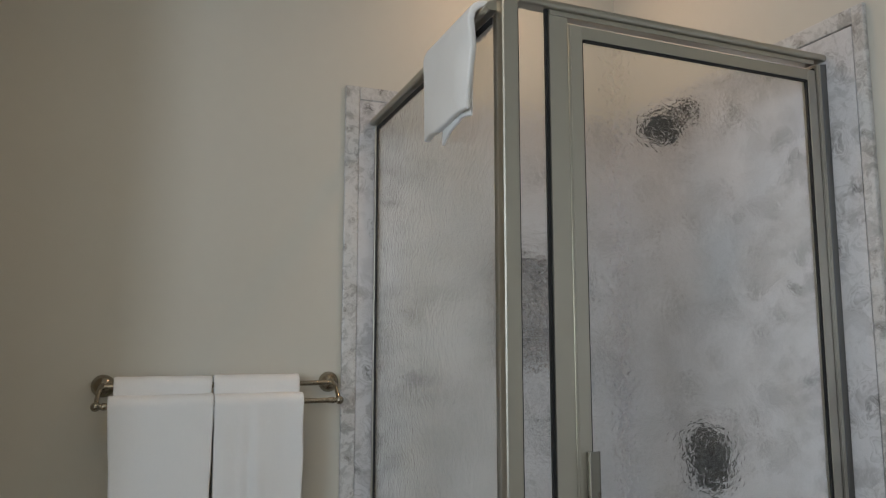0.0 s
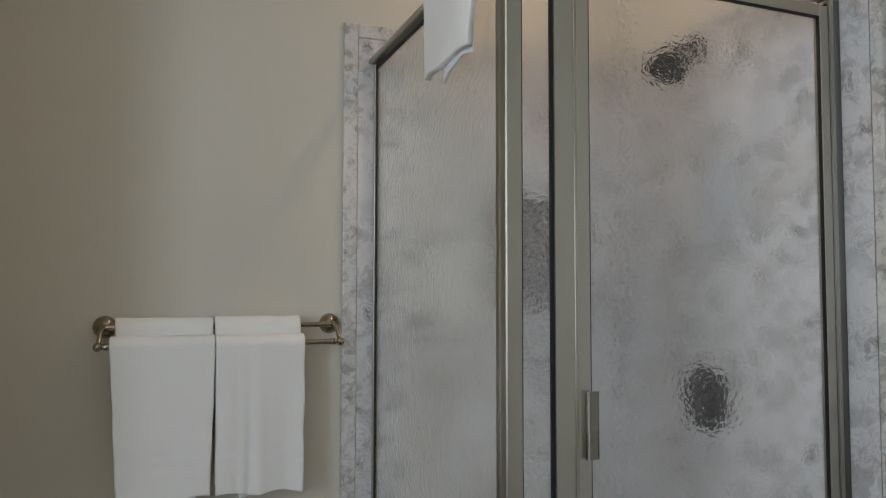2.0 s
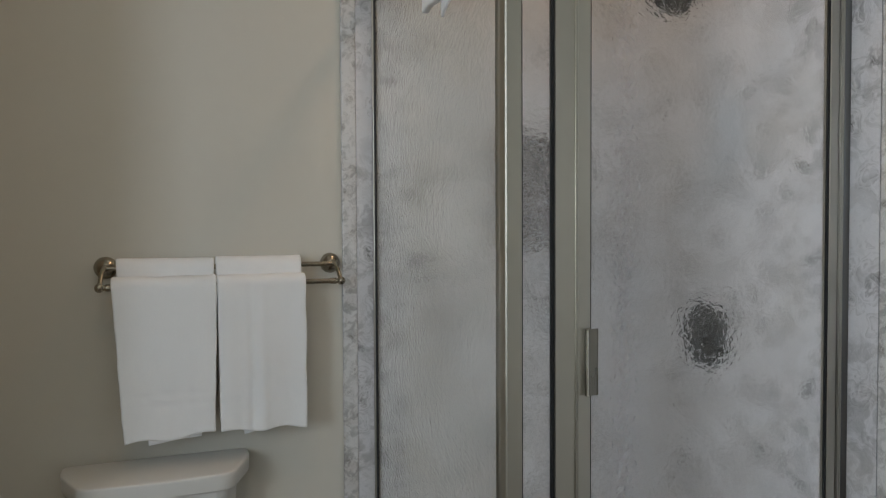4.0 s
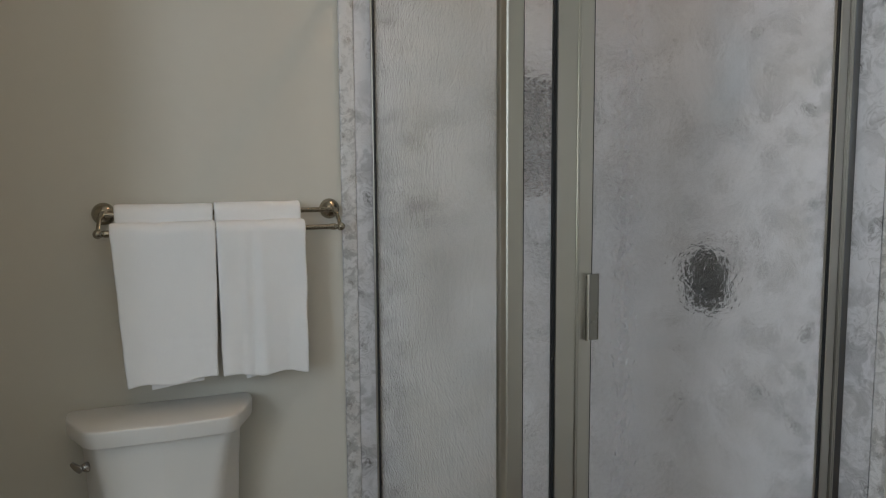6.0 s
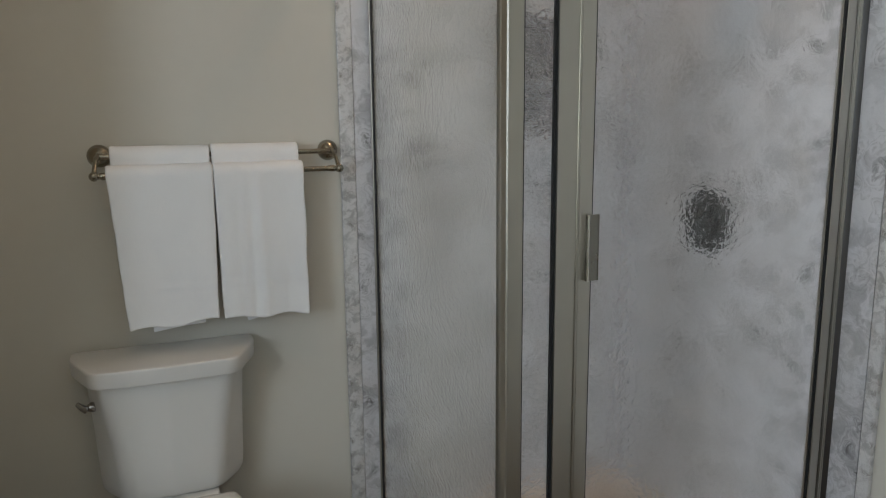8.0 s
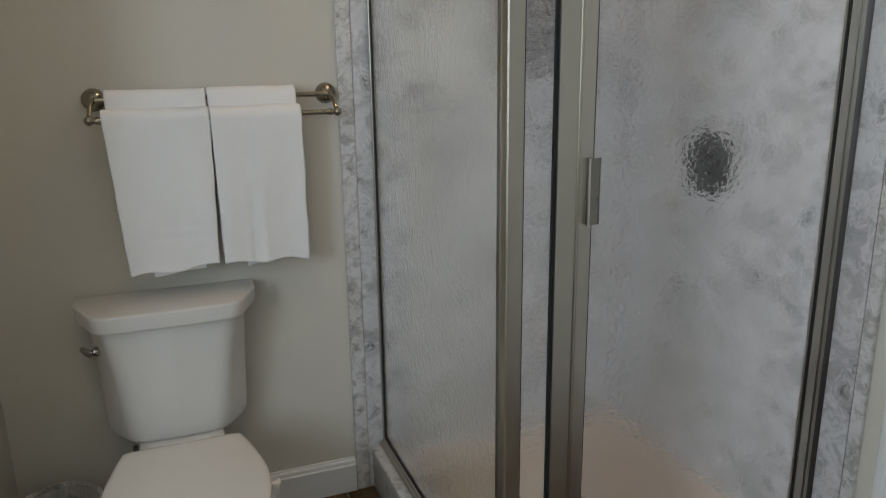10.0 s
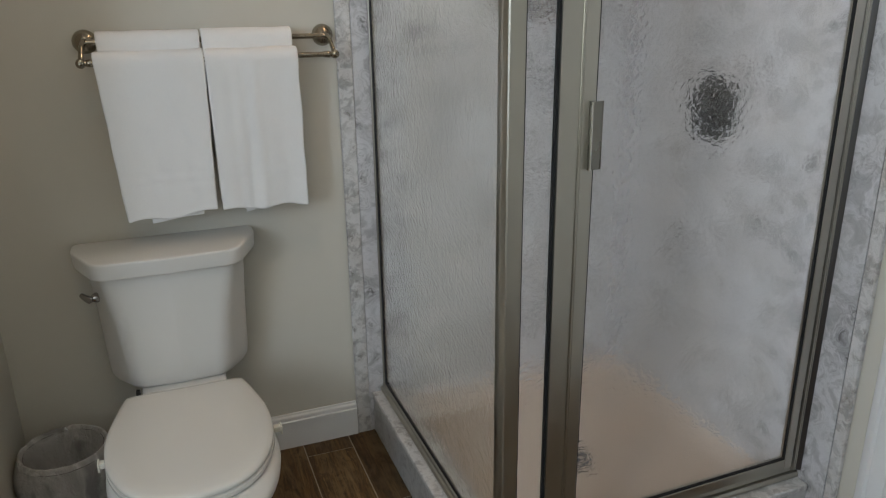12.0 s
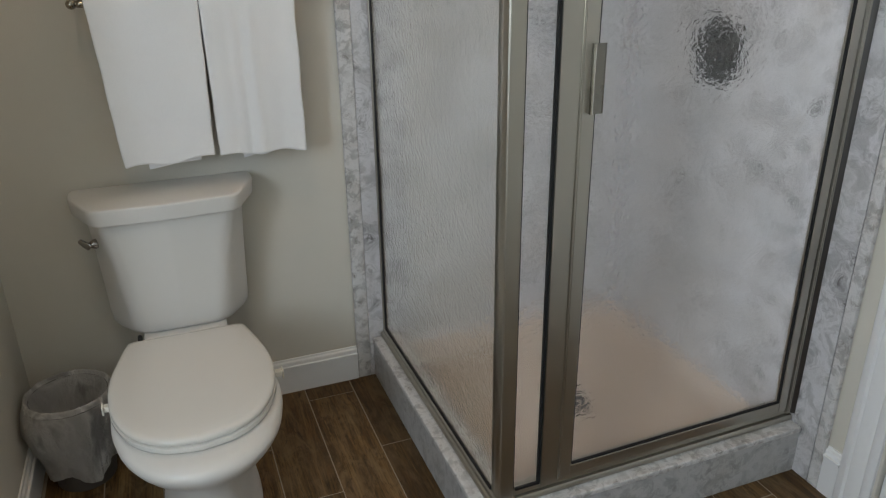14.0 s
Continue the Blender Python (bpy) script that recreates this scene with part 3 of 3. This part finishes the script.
# pull: a bent plate standing off the stile
pull = [(0.1935, FY - 0.0062), (0.1915, FY - 0.0125), (0.1919, FY - 0.0160), (0.1938, FY - 0.0180), (0.1962, FY - 0.0172), (0.1972, FY - 0.0150), (0.2195, FY - 0.0130), (0.2205, FY - 0.0145),
        (0.2215, FY - 0.0140), (0.2213, FY - 0.0112), (0.2060, FY - 0.0122), (0.205, FY - 0.011), (0.205, FY - 0.0062)]
part("pull_handle", profile_rod([(x, y) for x, y in pull], "z", 1.098, 1.236), M_PULL, door_part, "brushed metal pull", smooth=True)

# bead added along the pull's left edge to draw its highlight
edge = [(0.1940 + 0.0026 * math.cos(a * math.pi / 8), FY - 0.0168 + 0.0026 * math.sin(a * math.pi / 8)) for a in range(16)]
part("pull_edge", profile_rod(edge, "z", 1.098, 1.236), M_EDGE, door_part, "pale bead for the edge highlight", smooth=True)

# the front stands slightly askew to the curb, as fitted
FRONT = Matrix.Translation((0.03, FY, 0)) @ Matrix.Rotation(radians(0.7), 4, "Z") @ Matrix.Translation((-0.03, -FY, 0))
for ob in enc.children:
    if min(v.co.y for v in ob.data.vertices) < FY + 0.013 and max(v.co.y for v in ob.data.vertices) < -0.85 and not ob.name.startswith("corner_post"):
        ob.matrix_basis = FRONT

# valve and shower head on the east wall
valve = thing("shower_valve", "round dark metal shower valve with lever", "shower valve")
VX, VY, VZ = PX, -0.434, 1.114
part("escutcheon", transform(turned([(0.095, 0), (0.095, 0.005), (0.088, 0.012), (0.050, 0.020), (0.036, 0.016), (0.034, 0.038), (0.026, 0.046)], 48), pose(VX - 0.0005, VY, VZ, 0, -90, 0)), M_BRONZE, valve, smooth=True)
part("lever", tube([(VX - 0.046, VY, VZ), (VX - 0.056, VY, VZ - 0.01), (VX - 0.062, VY - 0.01, VZ - 0.05), (VX - 0.066, VY - 0.012, VZ - 0.085)], [0.016, 0.013, 0.009, 0.008]), M_BRONZE, valve, smooth=True)
head = thing("wall_shower", "dark metal shower head on a bent arm", "shower head")
HY, HZZ = -0.408, 2.200
part("flange", transform(turned([(0.034, 0), (0.032, 0.006), (0.016, 0.012), (0.012, 0.014)], 32), pose(PX - 0.0005, HY, HZZ, 0, -90, 0)), M_BRONZE, head, smooth=True)
part("shower_arm", tube([(PX - 0.008, HY, HZZ), (PX - 0.05, HY - 0.004, HZZ), (PX - 0.09, HY - 0.024, HZZ - 0.010), (PX - 0.135, HY - 0.050, HZZ - 0.050)], 0.0105), M_BRONZE, head, smooth=True)
rose = turned([(0.012, 0.075), (0.018, 0.065), (0.020, 0.05), (0.036, 0.035), (0.058, 0.015), (0.061, 0.004), (0.056, 0.0)][::-1], 40)
part("shower_rose", transform(rose, pose(PX - 0.168, HY - 0.070, HZZ - 0.102, 0, 34, 30)), M_BRONZE, head, smooth=True)


# ---- towel bar and towels ----
def towel_bar():
    ob = thing("towel_bar", "double satin nickel towel bar on the wall", "towel bar")
    for x, s in ((-0.760, -1), (-0.132, 1)):
        rosette = turned([(0.030, 0), (0.031, 0.004), (0.029, 0.012), (0.022, 0.022), (0.012, 0.028), (0.009, 0.030)], 40)
        part("rosette", transform(rosette, pose(x, Y1 - 0.0005, 1.338, 90, 0, 0)), M_SATIN, ob, smooth=True)
        part("bracket", tube([(x, -0.025, 1.338), (x, -0.060, 1.338), (x + s * 0.006, -0.080, 1.325), (x + s * 0.010, -0.105, 1.292)], [0.009, 0.009, 0.006, 0.0065]), M_SATIN, ob, smooth=True)
        ball = bmesh.new()
        bmesh.ops.create_uvsphere(ball, u_segments=24, v_segments=14, radius=0.0125)
        part("finial", transform(ball, pose(x + s * 0.010, -0.110, 1.290)), M_SATIN, ob, smooth=True)
        part("collar", tube([(x - s * 0.002, -0.110, 1.290), (x - s * 0.006, -0.110, 1.290), (x - s * 0.012, -0.110, 1.290), (x - s * 0.024, -0.110, 1.290)], [0.007, 0.0095, 0.0095, 0.0085]), M_SATIN, ob, smooth=True)
    part("rail", tube([(-0.755, -0.060, 1.338), (-0.137, -0.060, 1.338)], 0.0075), M_SATIN, ob, smooth=True)
    part("rail", tube([(-0.760, -0.110, 1.290), (-0.132, -0.110, 1.290)], 0.0075), M_SATIN, ob, smooth=True)
    return ob


def drape(x_top, x_bot, yc, zc, r, z_front, z_back, thick, folds, hem, seed, nx=44, nv=90):
    """Cloth hung over a rail that runs along x at (yc, zc). z_front, z_back: functions of u (0 to 1 across) for the lower edges."""
    rows = []
    for j in range(nv + 1):
        row = []
        for i in range(nx + 1):
            u = i / nx
            zf, zb = z_front(u), z_back(u)
            lf, lb, arc = zc - zf, zc - zb, math.pi * r
            s = (lb + arc + lf) * j / nv
            if s < lb:
                y, z, drop, side = yc + r, zb + s, (lb - s), -1
            elif s < lb + arc:
                a = (s - lb) / r
                y, z, drop, side = yc + r * math.cos(a), zc + r * math.sin(a), 0.0, 0
            else:
                drop, side = s - lb - arc, 1
                y, z = yc - r, zc - drop
            k = min(1.0, drop / max(lf, 0.01))
            xl = x_top[0] + (x_bot[0] - x_top[0]) * k
            xr = x_top[1] + (x_bot[1] - x_top[1]) * k
            x = xl + (xr - xl) * u
            w = folds(u, k)
            nz = noise.noise(Vector((x * 9 + seed, z * 6, side * 3.0)))
            n2 = noise.noise(Vector((x * 30 + seed, z * 24, side * 5.0)))
            y -= (w + 0.004 * nz * (0.3 + k) + 0.0010 * n2) * (1 if side >= 0 else 0.2)
            z += 0.003 * noise.noise(Vector((x * 12, seed, 2.0))) * (1 if side == 0 else 0)
            x += 0.0025 * noise.noise(Vector((z * 11, seed, u * 2)))
            if hem and side == 1:
                for at, depth, half in hem:
                    q = (z - 0.878 - at) / half
                    if abs(q) < 1:
                        y += depth * (1 - q * q)
            row.append((x, y, z))
        rows.append(row)
    bm = bmesh.new()
    vs = [[bm.verts.new(p) for p in row] for row in rows]
    for j in range(nv):
        for i in range(nx):
            bm.faces.new((vs[j][i], vs[j][i + 1], vs[j + 1][i + 1], vs[j + 1][i]))
    bmesh.ops.recalc_face_normals(bm, faces=bm.faces)
    return bm


def towel(name, label, bm, thick, group=""):
    ob = tagged(finish(name, bm, M_TOWEL, True), label, "towel", group)
    mod = ob.modifiers.new("thickness", "SOLIDIFY")
    mod.thickness, mod.offset = thick, 0.0
    bev = ob.modifiers.new("soft_edge", "BEVEL")
    bev.width, bev.segments, bev.limit_method, bev.angle_limit = thick * 0.42, 3, "ANGLE", radians(50)
    return ob


towel_bar()
HEM = [(0.119, 0.0018, 0.006), (0.094, 0.0018, 0.006), (0.106, -0.0010, 0.008)]
flat = lambda u, k: 0.003 * math.sin(u * 7 + 1) * k
wavy = lambda u, k: (0.010 * math.exp(-((u - 0.48) / 0.06) ** 2) + 0.007 * math.exp(-((u - 0.30) / 0.05) ** 2) + 0.005 * math.sin(u * 14)) * (0.25 + 0.75 * k)
T = "towels on the bar"
towel("bath_towel", "white terry bath towel folded over the rear rail", drape((-0.731, -0.477), (-0.715, -0.49), -0.060, 1.338, 0.019, lambda u: 0.96, lambda u: 0.98, 0.015, flat, [], 1.0), 0.015, T)
towel("bath_towel", "white terry bath towel folded over the rear rail", drape((-0.474, -0.234), (-0.465, -0.236), -0.060, 1.339, 0.020, lambda u: 0.96, lambda u: 0.98, 0.015, flat, [], 2.0), 0.015, T)
left_towel = towel("hand_towel", "white terry hand towel with woven hem over the front rail",
      drape((-0.741, -0.475), (-0.716, -0.4835), -0.110, 1.290, 0.021, lambda u: 0.872 + 0.012 * u + 0.006 * math.sin(u * 9), lambda u: 0.90, 0.014, flat, HEM, 3.0), 0.014, T)
right_towel = towel("hand_towel", "white terry hand towel with soft folds over the front rail",
      drape((-0.474, -0.230), (-0.4685, -0.231), -0.110, 1.289, 0.021, lambda u: 0.882 + 0.004 * math.sin(u * 11) - 0.006 * u, lambda u: 0.90, 0.014, wavy, HEM, 4.0), 0.014, T)


for mother, x0, x1, low in ((left_towel, -0.655, -0.520, 0.862), (right_towel, -0.405, -0.320, 0.866)):
    layer = towel("inner_layer", "", drape((x0 - 0.03, x1 + 0.03), (x0, x1), -0.110, 1.26, 0.004, lambda u: low + 0.012 * u, lambda u: 0.92, 0.006, flat, [], 5.0 + x0, 24, 50), 0.006)
    layer.parent = mother
    del layer["category"]


# towel over the header of the side panel: two folded layers
def header_layer(bottom, r, y_start, y_span, narrow, seed):
    bm = bmesh.new()
    nx, nv = 40, 60
    xc, zc = 0.0025, 2.160
    rows = []
    for j in range(nv + 1):
        row = []
        for i in range(nx + 1):
            u = i / nx
            zf, zb = bottom(u), 2.152
            lf, lb, arc = zc - zf, zc - zb, math.pi * r
            s = (lb + arc + lf) * j / nv
            k, side = 0, 0
            if s < lb:
                x, z, side = xc + r, zb + s, -1
            elif s < lb + arc:
                a = (s - lb) / r
                x, z = xc + r * math.cos(a), zc + r * math.sin(a)
            else:
                k, side = (s - lb - arc) / lf, 1
                x, z = xc - r, zc - (s - lb - arc)
            y = y_start - (y_span - narrow * k) * u
            if side == 1:
                x -= 0.006 * k * math.sin(u * 3.2 + seed) - 0.011 * max(0.0, (u - 0.78) / 0.22) ** 2 * min(1.0, 3 * k)
                x -= 0.004 * noise.noise(Vector((y * 14, z * 8, seed)))
                y += 0.004 * noise.noise(Vector((z * 16, seed, 3.0)))
            row.append((x, y, z))
        rows.append(row)
    vs = [[bm.verts.new(p) for p in row] for row in rows]
    for j in range(nv):
        for i in range(nx):
            bm.faces.new((vs[j][i], vs[j][i + 1], vs[j + 1][i + 1], vs[j + 1][i]))
    bmesh.ops.recalc_face_normals(bm, faces=bm.faces)
    return bm


cloth = towel("washcloth", "folded white terry towel draped over the shower header",
              header_layer(lambda u: 1.949 + 0.016 * max(0.0, (u - 0.35) / 0.65) ** 1.5 + 0.003 * math.sin(u * 9), 0.031, -0.588, 0.285, 0.048, 0.0), 0.017)
fold = towel("inner_fold", "", header_layer(lambda u: 1.915 + 0.042 * min(1.0, 1.25 * u), 0.0215, -0.690, 0.150, 0.030, 1.0), 0.008)
fold.parent = cloth
for key in ("label", "category"):
    if key in fold:
        del fold[key]


# ---- toilet ----
CX = -0.632


def mirrored(half):
    """Closed outline from a right-hand half given from back to front."""
    return [(CX + x, y) for x, y in half] + [(CX - x, y) for x, y in half[::-1]]


def smooth_half(ctrl, n=40):
    """A smooth curve through control points, evenly spaced."""
    out = []
    pts = [ctrl[0]] + ctrl + [ctrl[-1]]
    m = len(ctrl) - 1
    for k in range(n + 1):
        t = k / n * m
        i = min(int(t), m - 1)
        f = t - i
        p0, p1, p2, p3 = (Vector(pts[i + j]) for j in range(4))
        q = 0.5 * ((2 * p1) + (p2 - p0) * f + (2 * p0 - 5 * p1 + 4 * p2 - p3) * f * f + (3 * p1 - p0 - 3 * p2 + p3) * f ** 3)
        out.append((q.x, q.y))
    return out


def stack(half, levels, centre_y):
    """Loft of one outline over levels (z, scale, shift of y)."""
    rings = []
    for z, s, dy in levels:
        rings.append([(CX + (x - CX) * s, centre_y + (y - centre_y) * s + dy, z) for x, y in mirrored(half)])
    return loft(rings)


toilet = thing("toilet", "white porcelain two-piece toilet with closed lid", "toilet")
# tank
def faceted(corners, n=9):
    """Half outline from straight runs whose corners (x, y, r) are rounded over the length r."""
    pts = [Vector(c[:2]) for c in corners]
    out = [tuple(pts[0])]
    for a, b, c, (_, _, r) in zip(pts, pts[1:], pts[2:], corners[1:]):
        p, q = b + (a - b).normalized() * r, b + (c - b).normalized() * r
        for k in range(n + 1):
            t = k / n
            out.append(tuple(p * (1 - t) ** 2 + b * 2 * t * (1 - t) + q * t * t))
    return out + [tuple(pts[-1])]


def tank_half(w, flat_w, front, back=-0.016):
    return faceted([(0.0, back, 0), (w, back, 0.022), (w + 0.001, back - 0.075, 0.030), (flat_w, front + 0.004, 0.034), (0.0, front, 0)])


rings = []
for z, w, fw, fr in ((0.401, 0.150, 0.092, -0.158), (0.4025, 0.170, 0.108, -0.178), (0.408, 0.183, 0.117, -0.191), (0.420, 0.191, 0.122, -0.199), (0.445, 0.194, 0.124, -0.203),
                     (0.50, 0.196, 0.130, -0.207), (0.60, 0.200, 0.141, -0.212), (0.70, 0.206, 0.160, -0.216), (0.757, 0.209, 0.171, -0.217)):
    rings.append([(x, y, z) for x, y in mirrored(tank_half(w, fw, fr))])
part("tank", loft(rings), M_PORC, toilet, smooth=True, sharp=60)
lid_half = faceted([(0.0, -0.014, 0), (0.245, -0.014, 0.022), (0.246, -0.082, 0.034), (0.184, -0.233, 0.040), (0.0, -0.239, 0)])
part("tank_lid", stack(lid_half, [(0.752, 0.972, 0), (0.753, 0.986, 0), (0.756, 0.993, 0), (0.788, 1.0, 0), (0.7925, 0.9985, 0), (0.7957, 0.993, 0), (0.7972, 0.982, 0), (0.7976, 0.95, 0), (0.798, 0.6, 0)], -0.12), M_PORC, toilet, smooth=True, sharp=60)
lever = part("flush_lever", transform(turned([(0.013, 0), (0.014, 0.004), (0.011, 0.012), (0.008, 0.018)], 24), pose(CX - 0.187, -0.153, 0.684, 90, 0, -68)), M_CHROME, toilet, "chrome flush lever", smooth=True)
part("lever_arm", tube([(CX - 0.202, -0.160, 0.683), (CX - 0.206, -0.170, 0.684), (CX - 0.214, -0.166, 0.689), (CX - 0.226, -0.152, 0.695)], [0.0075, 0.010, 0.009, 0.0065]), M_CHROME, lever, smooth=True)
# bowl and foot
rim = smooth_half([(0.0, -0.215), (0.10, -0.215), (0.125, -0.228), (0.142, -0.270), (0.168, -0.350), (0.194, -0.450), (0.2025, -0.560), (0.192, -0.670), (0.153, -0.775), (0.085, -0.845), (0.0, -0.868)], 80)
rim_loop = mirrored(rim)
for _ in range(14):
    rim_loop = [((a[0] + 2 * b[0] + c[0]) / 4, (a[1] + 2 * b[1] + c[1]) / 4) for a, b, c in zip(rim_loop[-1:] + rim_loop[:-1], rim_loop, rim_loop[1:] + rim_loop[:1])]


def ring_at(z, sx, y_front, y_back):
    return [(CX + (x - CX) * sx, y_back + (y + 0.215) * (y_front - y_back) / (-0.868 + 0.215), z) for x, y in rim_loop]


bowl = [ring_at(z, sx, yf, yb) for z, sx, yf, yb in (
    (0.0, 0.62, -0.700, -0.150), (0.010, 0.64, -0.705, -0.148), (0.022, 0.63, -0.700, -0.149), (0.04, 0.59, -0.680, -0.15), (0.08, 0.55, -0.660, -0.15),
    (0.13, 0.53, -0.650, -0.15), (0.17, 0.54, -0.655, -0.155), (0.205, 0.58, -0.672, -0.16), (0.235, 0.625, -0.700, -0.17), (0.262, 0.685, -0.735, -0.18),
    (0.285, 0.75, -0.768, -0.19), (0.307, 0.82, -0.797, -0.20), (0.328, 0.885, -0.821, -0.206), (0.348, 0.942, -0.838, -0.210), (0.365, 0.982, -0.848, -0.213), (0.379, 0.992, -0.848, -0.215),
    (0.389, 0.98, -0.839, -0.216), (0.396, 0.958, -0.825, -0.22), (0.400, 0.93, -0.808, -0.225), (0.401, 0.90, -0.79, -0.23))]
part("bowl", loft(bowl), M_PORC, toilet, smooth=True, sharp=75)
part("tank_deck", box(CX - 0.115, CX + 0.115, -0.240, -0.030, 0.30, 0.404, bevel=0.010), M_PORC, toilet, smooth=True)
# not a bolt: a dark block that paints the shade under the tank
part("tank_bolt", box(CX - 0.131, CX - 0.119, -0.190, -0.17, 0.36, 0.400, bevel=0.004), M_DARK, toilet, "dark block for the shade under the tank")
seat_half = smooth_half([(0.0, -0.278), (0.11, -0.277), (0.142, -0.280), (0.155, -0.292), (0.174, -0.365), (0.192, -0.455), (0.195, -0.540), (0.182, -0.630), (0.142, -0.716), (0.079, -0.767), (0.0, -0.784)], 80)
part("seat", stack(seat_half, [(0.402, 0.975, 0), (0.404, 0.99, 0), (0.410, 1.002, 0), (0.418, 1.0, 0), (0.4195, 0.985, 0)], -0.55), M_SEAT, toilet, smooth=True)
part("lid", stack(seat_half, [(0.422, 0.975, 0), (0.4235, 0.988, 0), (0.429, 0.998, 0), (0.434, 0.996, 0), (0.438, 0.98, 0), (0.441, 0.93, 0), (0.4425, 0.80, 0), (0.4435, 0.5, 0), (0.444, 0.2, 0)], -0.55), M_SEAT, toilet, smooth=True)
for s in (-1, 1):
    part("hinge", box(CX + s * 0.075 - 0.022, CX + s * 0.075 + 0.022, -0.290, -0.255, 0.402, 0.428, bevel=0.006), M_SEAT, toilet, smooth=True)
    part("side_tab", box(CX + s * 0.201 - 0.009, CX + s * 0.201 + 0.009, -0.551, -0.533, 0.404, 0.4195, bevel=0.003), M_TAB, toilet, "small cream plastic tab")
    part("tab_flange", box(CX + s * 0.2115 - 0.002, CX + s * 0.2115 + 0.002, -0.556, -0.529, 0.400, 0.421, bevel=0.001), M_TAB, toilet)


for ob in toilet.children:
    if ob.name.split(".")[0] in ("bowl", "seat", "lid", "hinge", "side_tab", "tab_flange"):
        ob.location.x = 0.001 if ob.name.split(".")[0] in ("seat", "lid") else 0.004

# ---- bin ----
BX, BY, BZ = -0.963, -0.205, 0.280
can = thing("waste_bin", "small grey plastic waste bin beside the toilet", "waste bin")
outer = [(0.078, 0.0), (0.080, 0.004), (0.107, BZ - 0.006), (0.110, BZ), (0.106, BZ), (0.103, BZ - 0.006), (0.077, 0.010), (0.05, 0.008)]
part("body", transform(turned(outer, 48), pose(BX, BY, -0.001)), M_BIN, can, smooth=True)


def bag_film(prof, amp, cap):
    n, rings = 96, []
    for k, (r, z) in enumerate(prof):
        ring = []
        for i in range(n):
            a = 2 * math.pi * i / n
            c, s = math.cos(a), math.sin(a)
            w = noise.noise(Vector((c * 4, s * 4, z * 14))) + 0.7 * noise.noise(Vector((c * 11, s * 11, z * 26))) + 0.35 * noise.noise(Vector((c * 24, s * 24, z * 40)))
            rr = r + (amp if cap else amp * min(1.0, 0.2 + 0.35 * k)) * w
            low = (k / len(prof)) ** 2 if len(prof) > 7 else 0.0
            rr += 0.013 * max(0.0, -c) * math.sin(math.pi * min(1.0, 1.5 * k / len(prof))) if len(prof) > 7 else 0.0
            dz = 0.075 * low * noise.noise(Vector((c * 1.4, s * 1.4, 9.4)))
            ring.append((BX + rr * c, BY + rr * s, z + dz))
        rings.append(ring)
    return loft(rings, cap0=cap, cap1=False)


liner = thing("bin_liner", "crinkled translucent plastic liner in the bin", "bin liner")
part("pouch", bag_film([(0.050, 0.100), (0.062, 0.115), (0.071, 0.15), (0.079, 0.19), (0.087, 0.235), (0.096, BZ - 0.012), (0.1005, BZ - 0.003)], 0.0045, True), M_BAG, liner, smooth=True)
part("folded_rim", bag_film([(0.1015, BZ - 0.003), (0.106, BZ + 0.006), (0.1105, BZ + 0.0065), (0.114, BZ + 0.001), (0.1155, BZ - 0.008)], 0.0042, False), M_BAG_RIM, liner, smooth=True)
part("cuff", bag_film([(0.1155, BZ - 0.009), (0.120, BZ - 0.03), (0.123, BZ - 0.055), (0.121, BZ - 0.08), (0.117, BZ - 0.105), (0.113, BZ - 0.13), (0.109, BZ - 0.155), (0.105, BZ - 0.18), (0.101, BZ - 0.205), (0.098, BZ - 0.225)], 0.009, False), M_BAG, liner, smooth=True)


# ---- floor tiles, one object each ----
PITCH, LENGTH, GAP = 0.157, 0.612, 0.0032


def plank_mesh(x0, x1, y0, y1):
    bm = box(x0, x1, y0, y1, -0.0017, 0.0, bevel=0.0008, seg=1)
    return bm


starts = [-0.406, -0.085, -0.560, -0.30, -0.19]
shared = {}
k0 = -0.131
for c in range(-15, 8):
    xa = k0 + c * PITCH
    xb = xa + PITCH
    xa_, xb_ = max(xa + GAP / 2, XW + 0.001), min(xb - GAP / 2, X1 - 0.001)
    y_top = Y1 if xa > X0 - 0.12 else YA
    if xb_ - xa_ < 0.01:
        continue
    joint = starts[(-c) % 5]
    y_hi = joint + LENGTH * 2
    while y_hi > Y0:
        a, b = max(y_hi - LENGTH + GAP / 2, Y0 + 0.001), min(y_hi - GAP / 2, y_top - 0.001)
        y_hi -= LENGTH
        if b - a < 0.01:
            continue
        key = (round(xb_ - xa_, 4), round(b - a, 4))
        if key not in shared:
            ob = part("floor_tile", plank_mesh(-key[0] / 2, key[0] / 2, -key[1] / 2, key[1] / 2), M_TILE, floor)
            shared[key] = ob.data
        else:
            ob = new("floor_tile", shared[key])
            ob.parent = floor
        ob.location = ((xa_ + xb_) / 2, (a + b) / 2, 0.0)
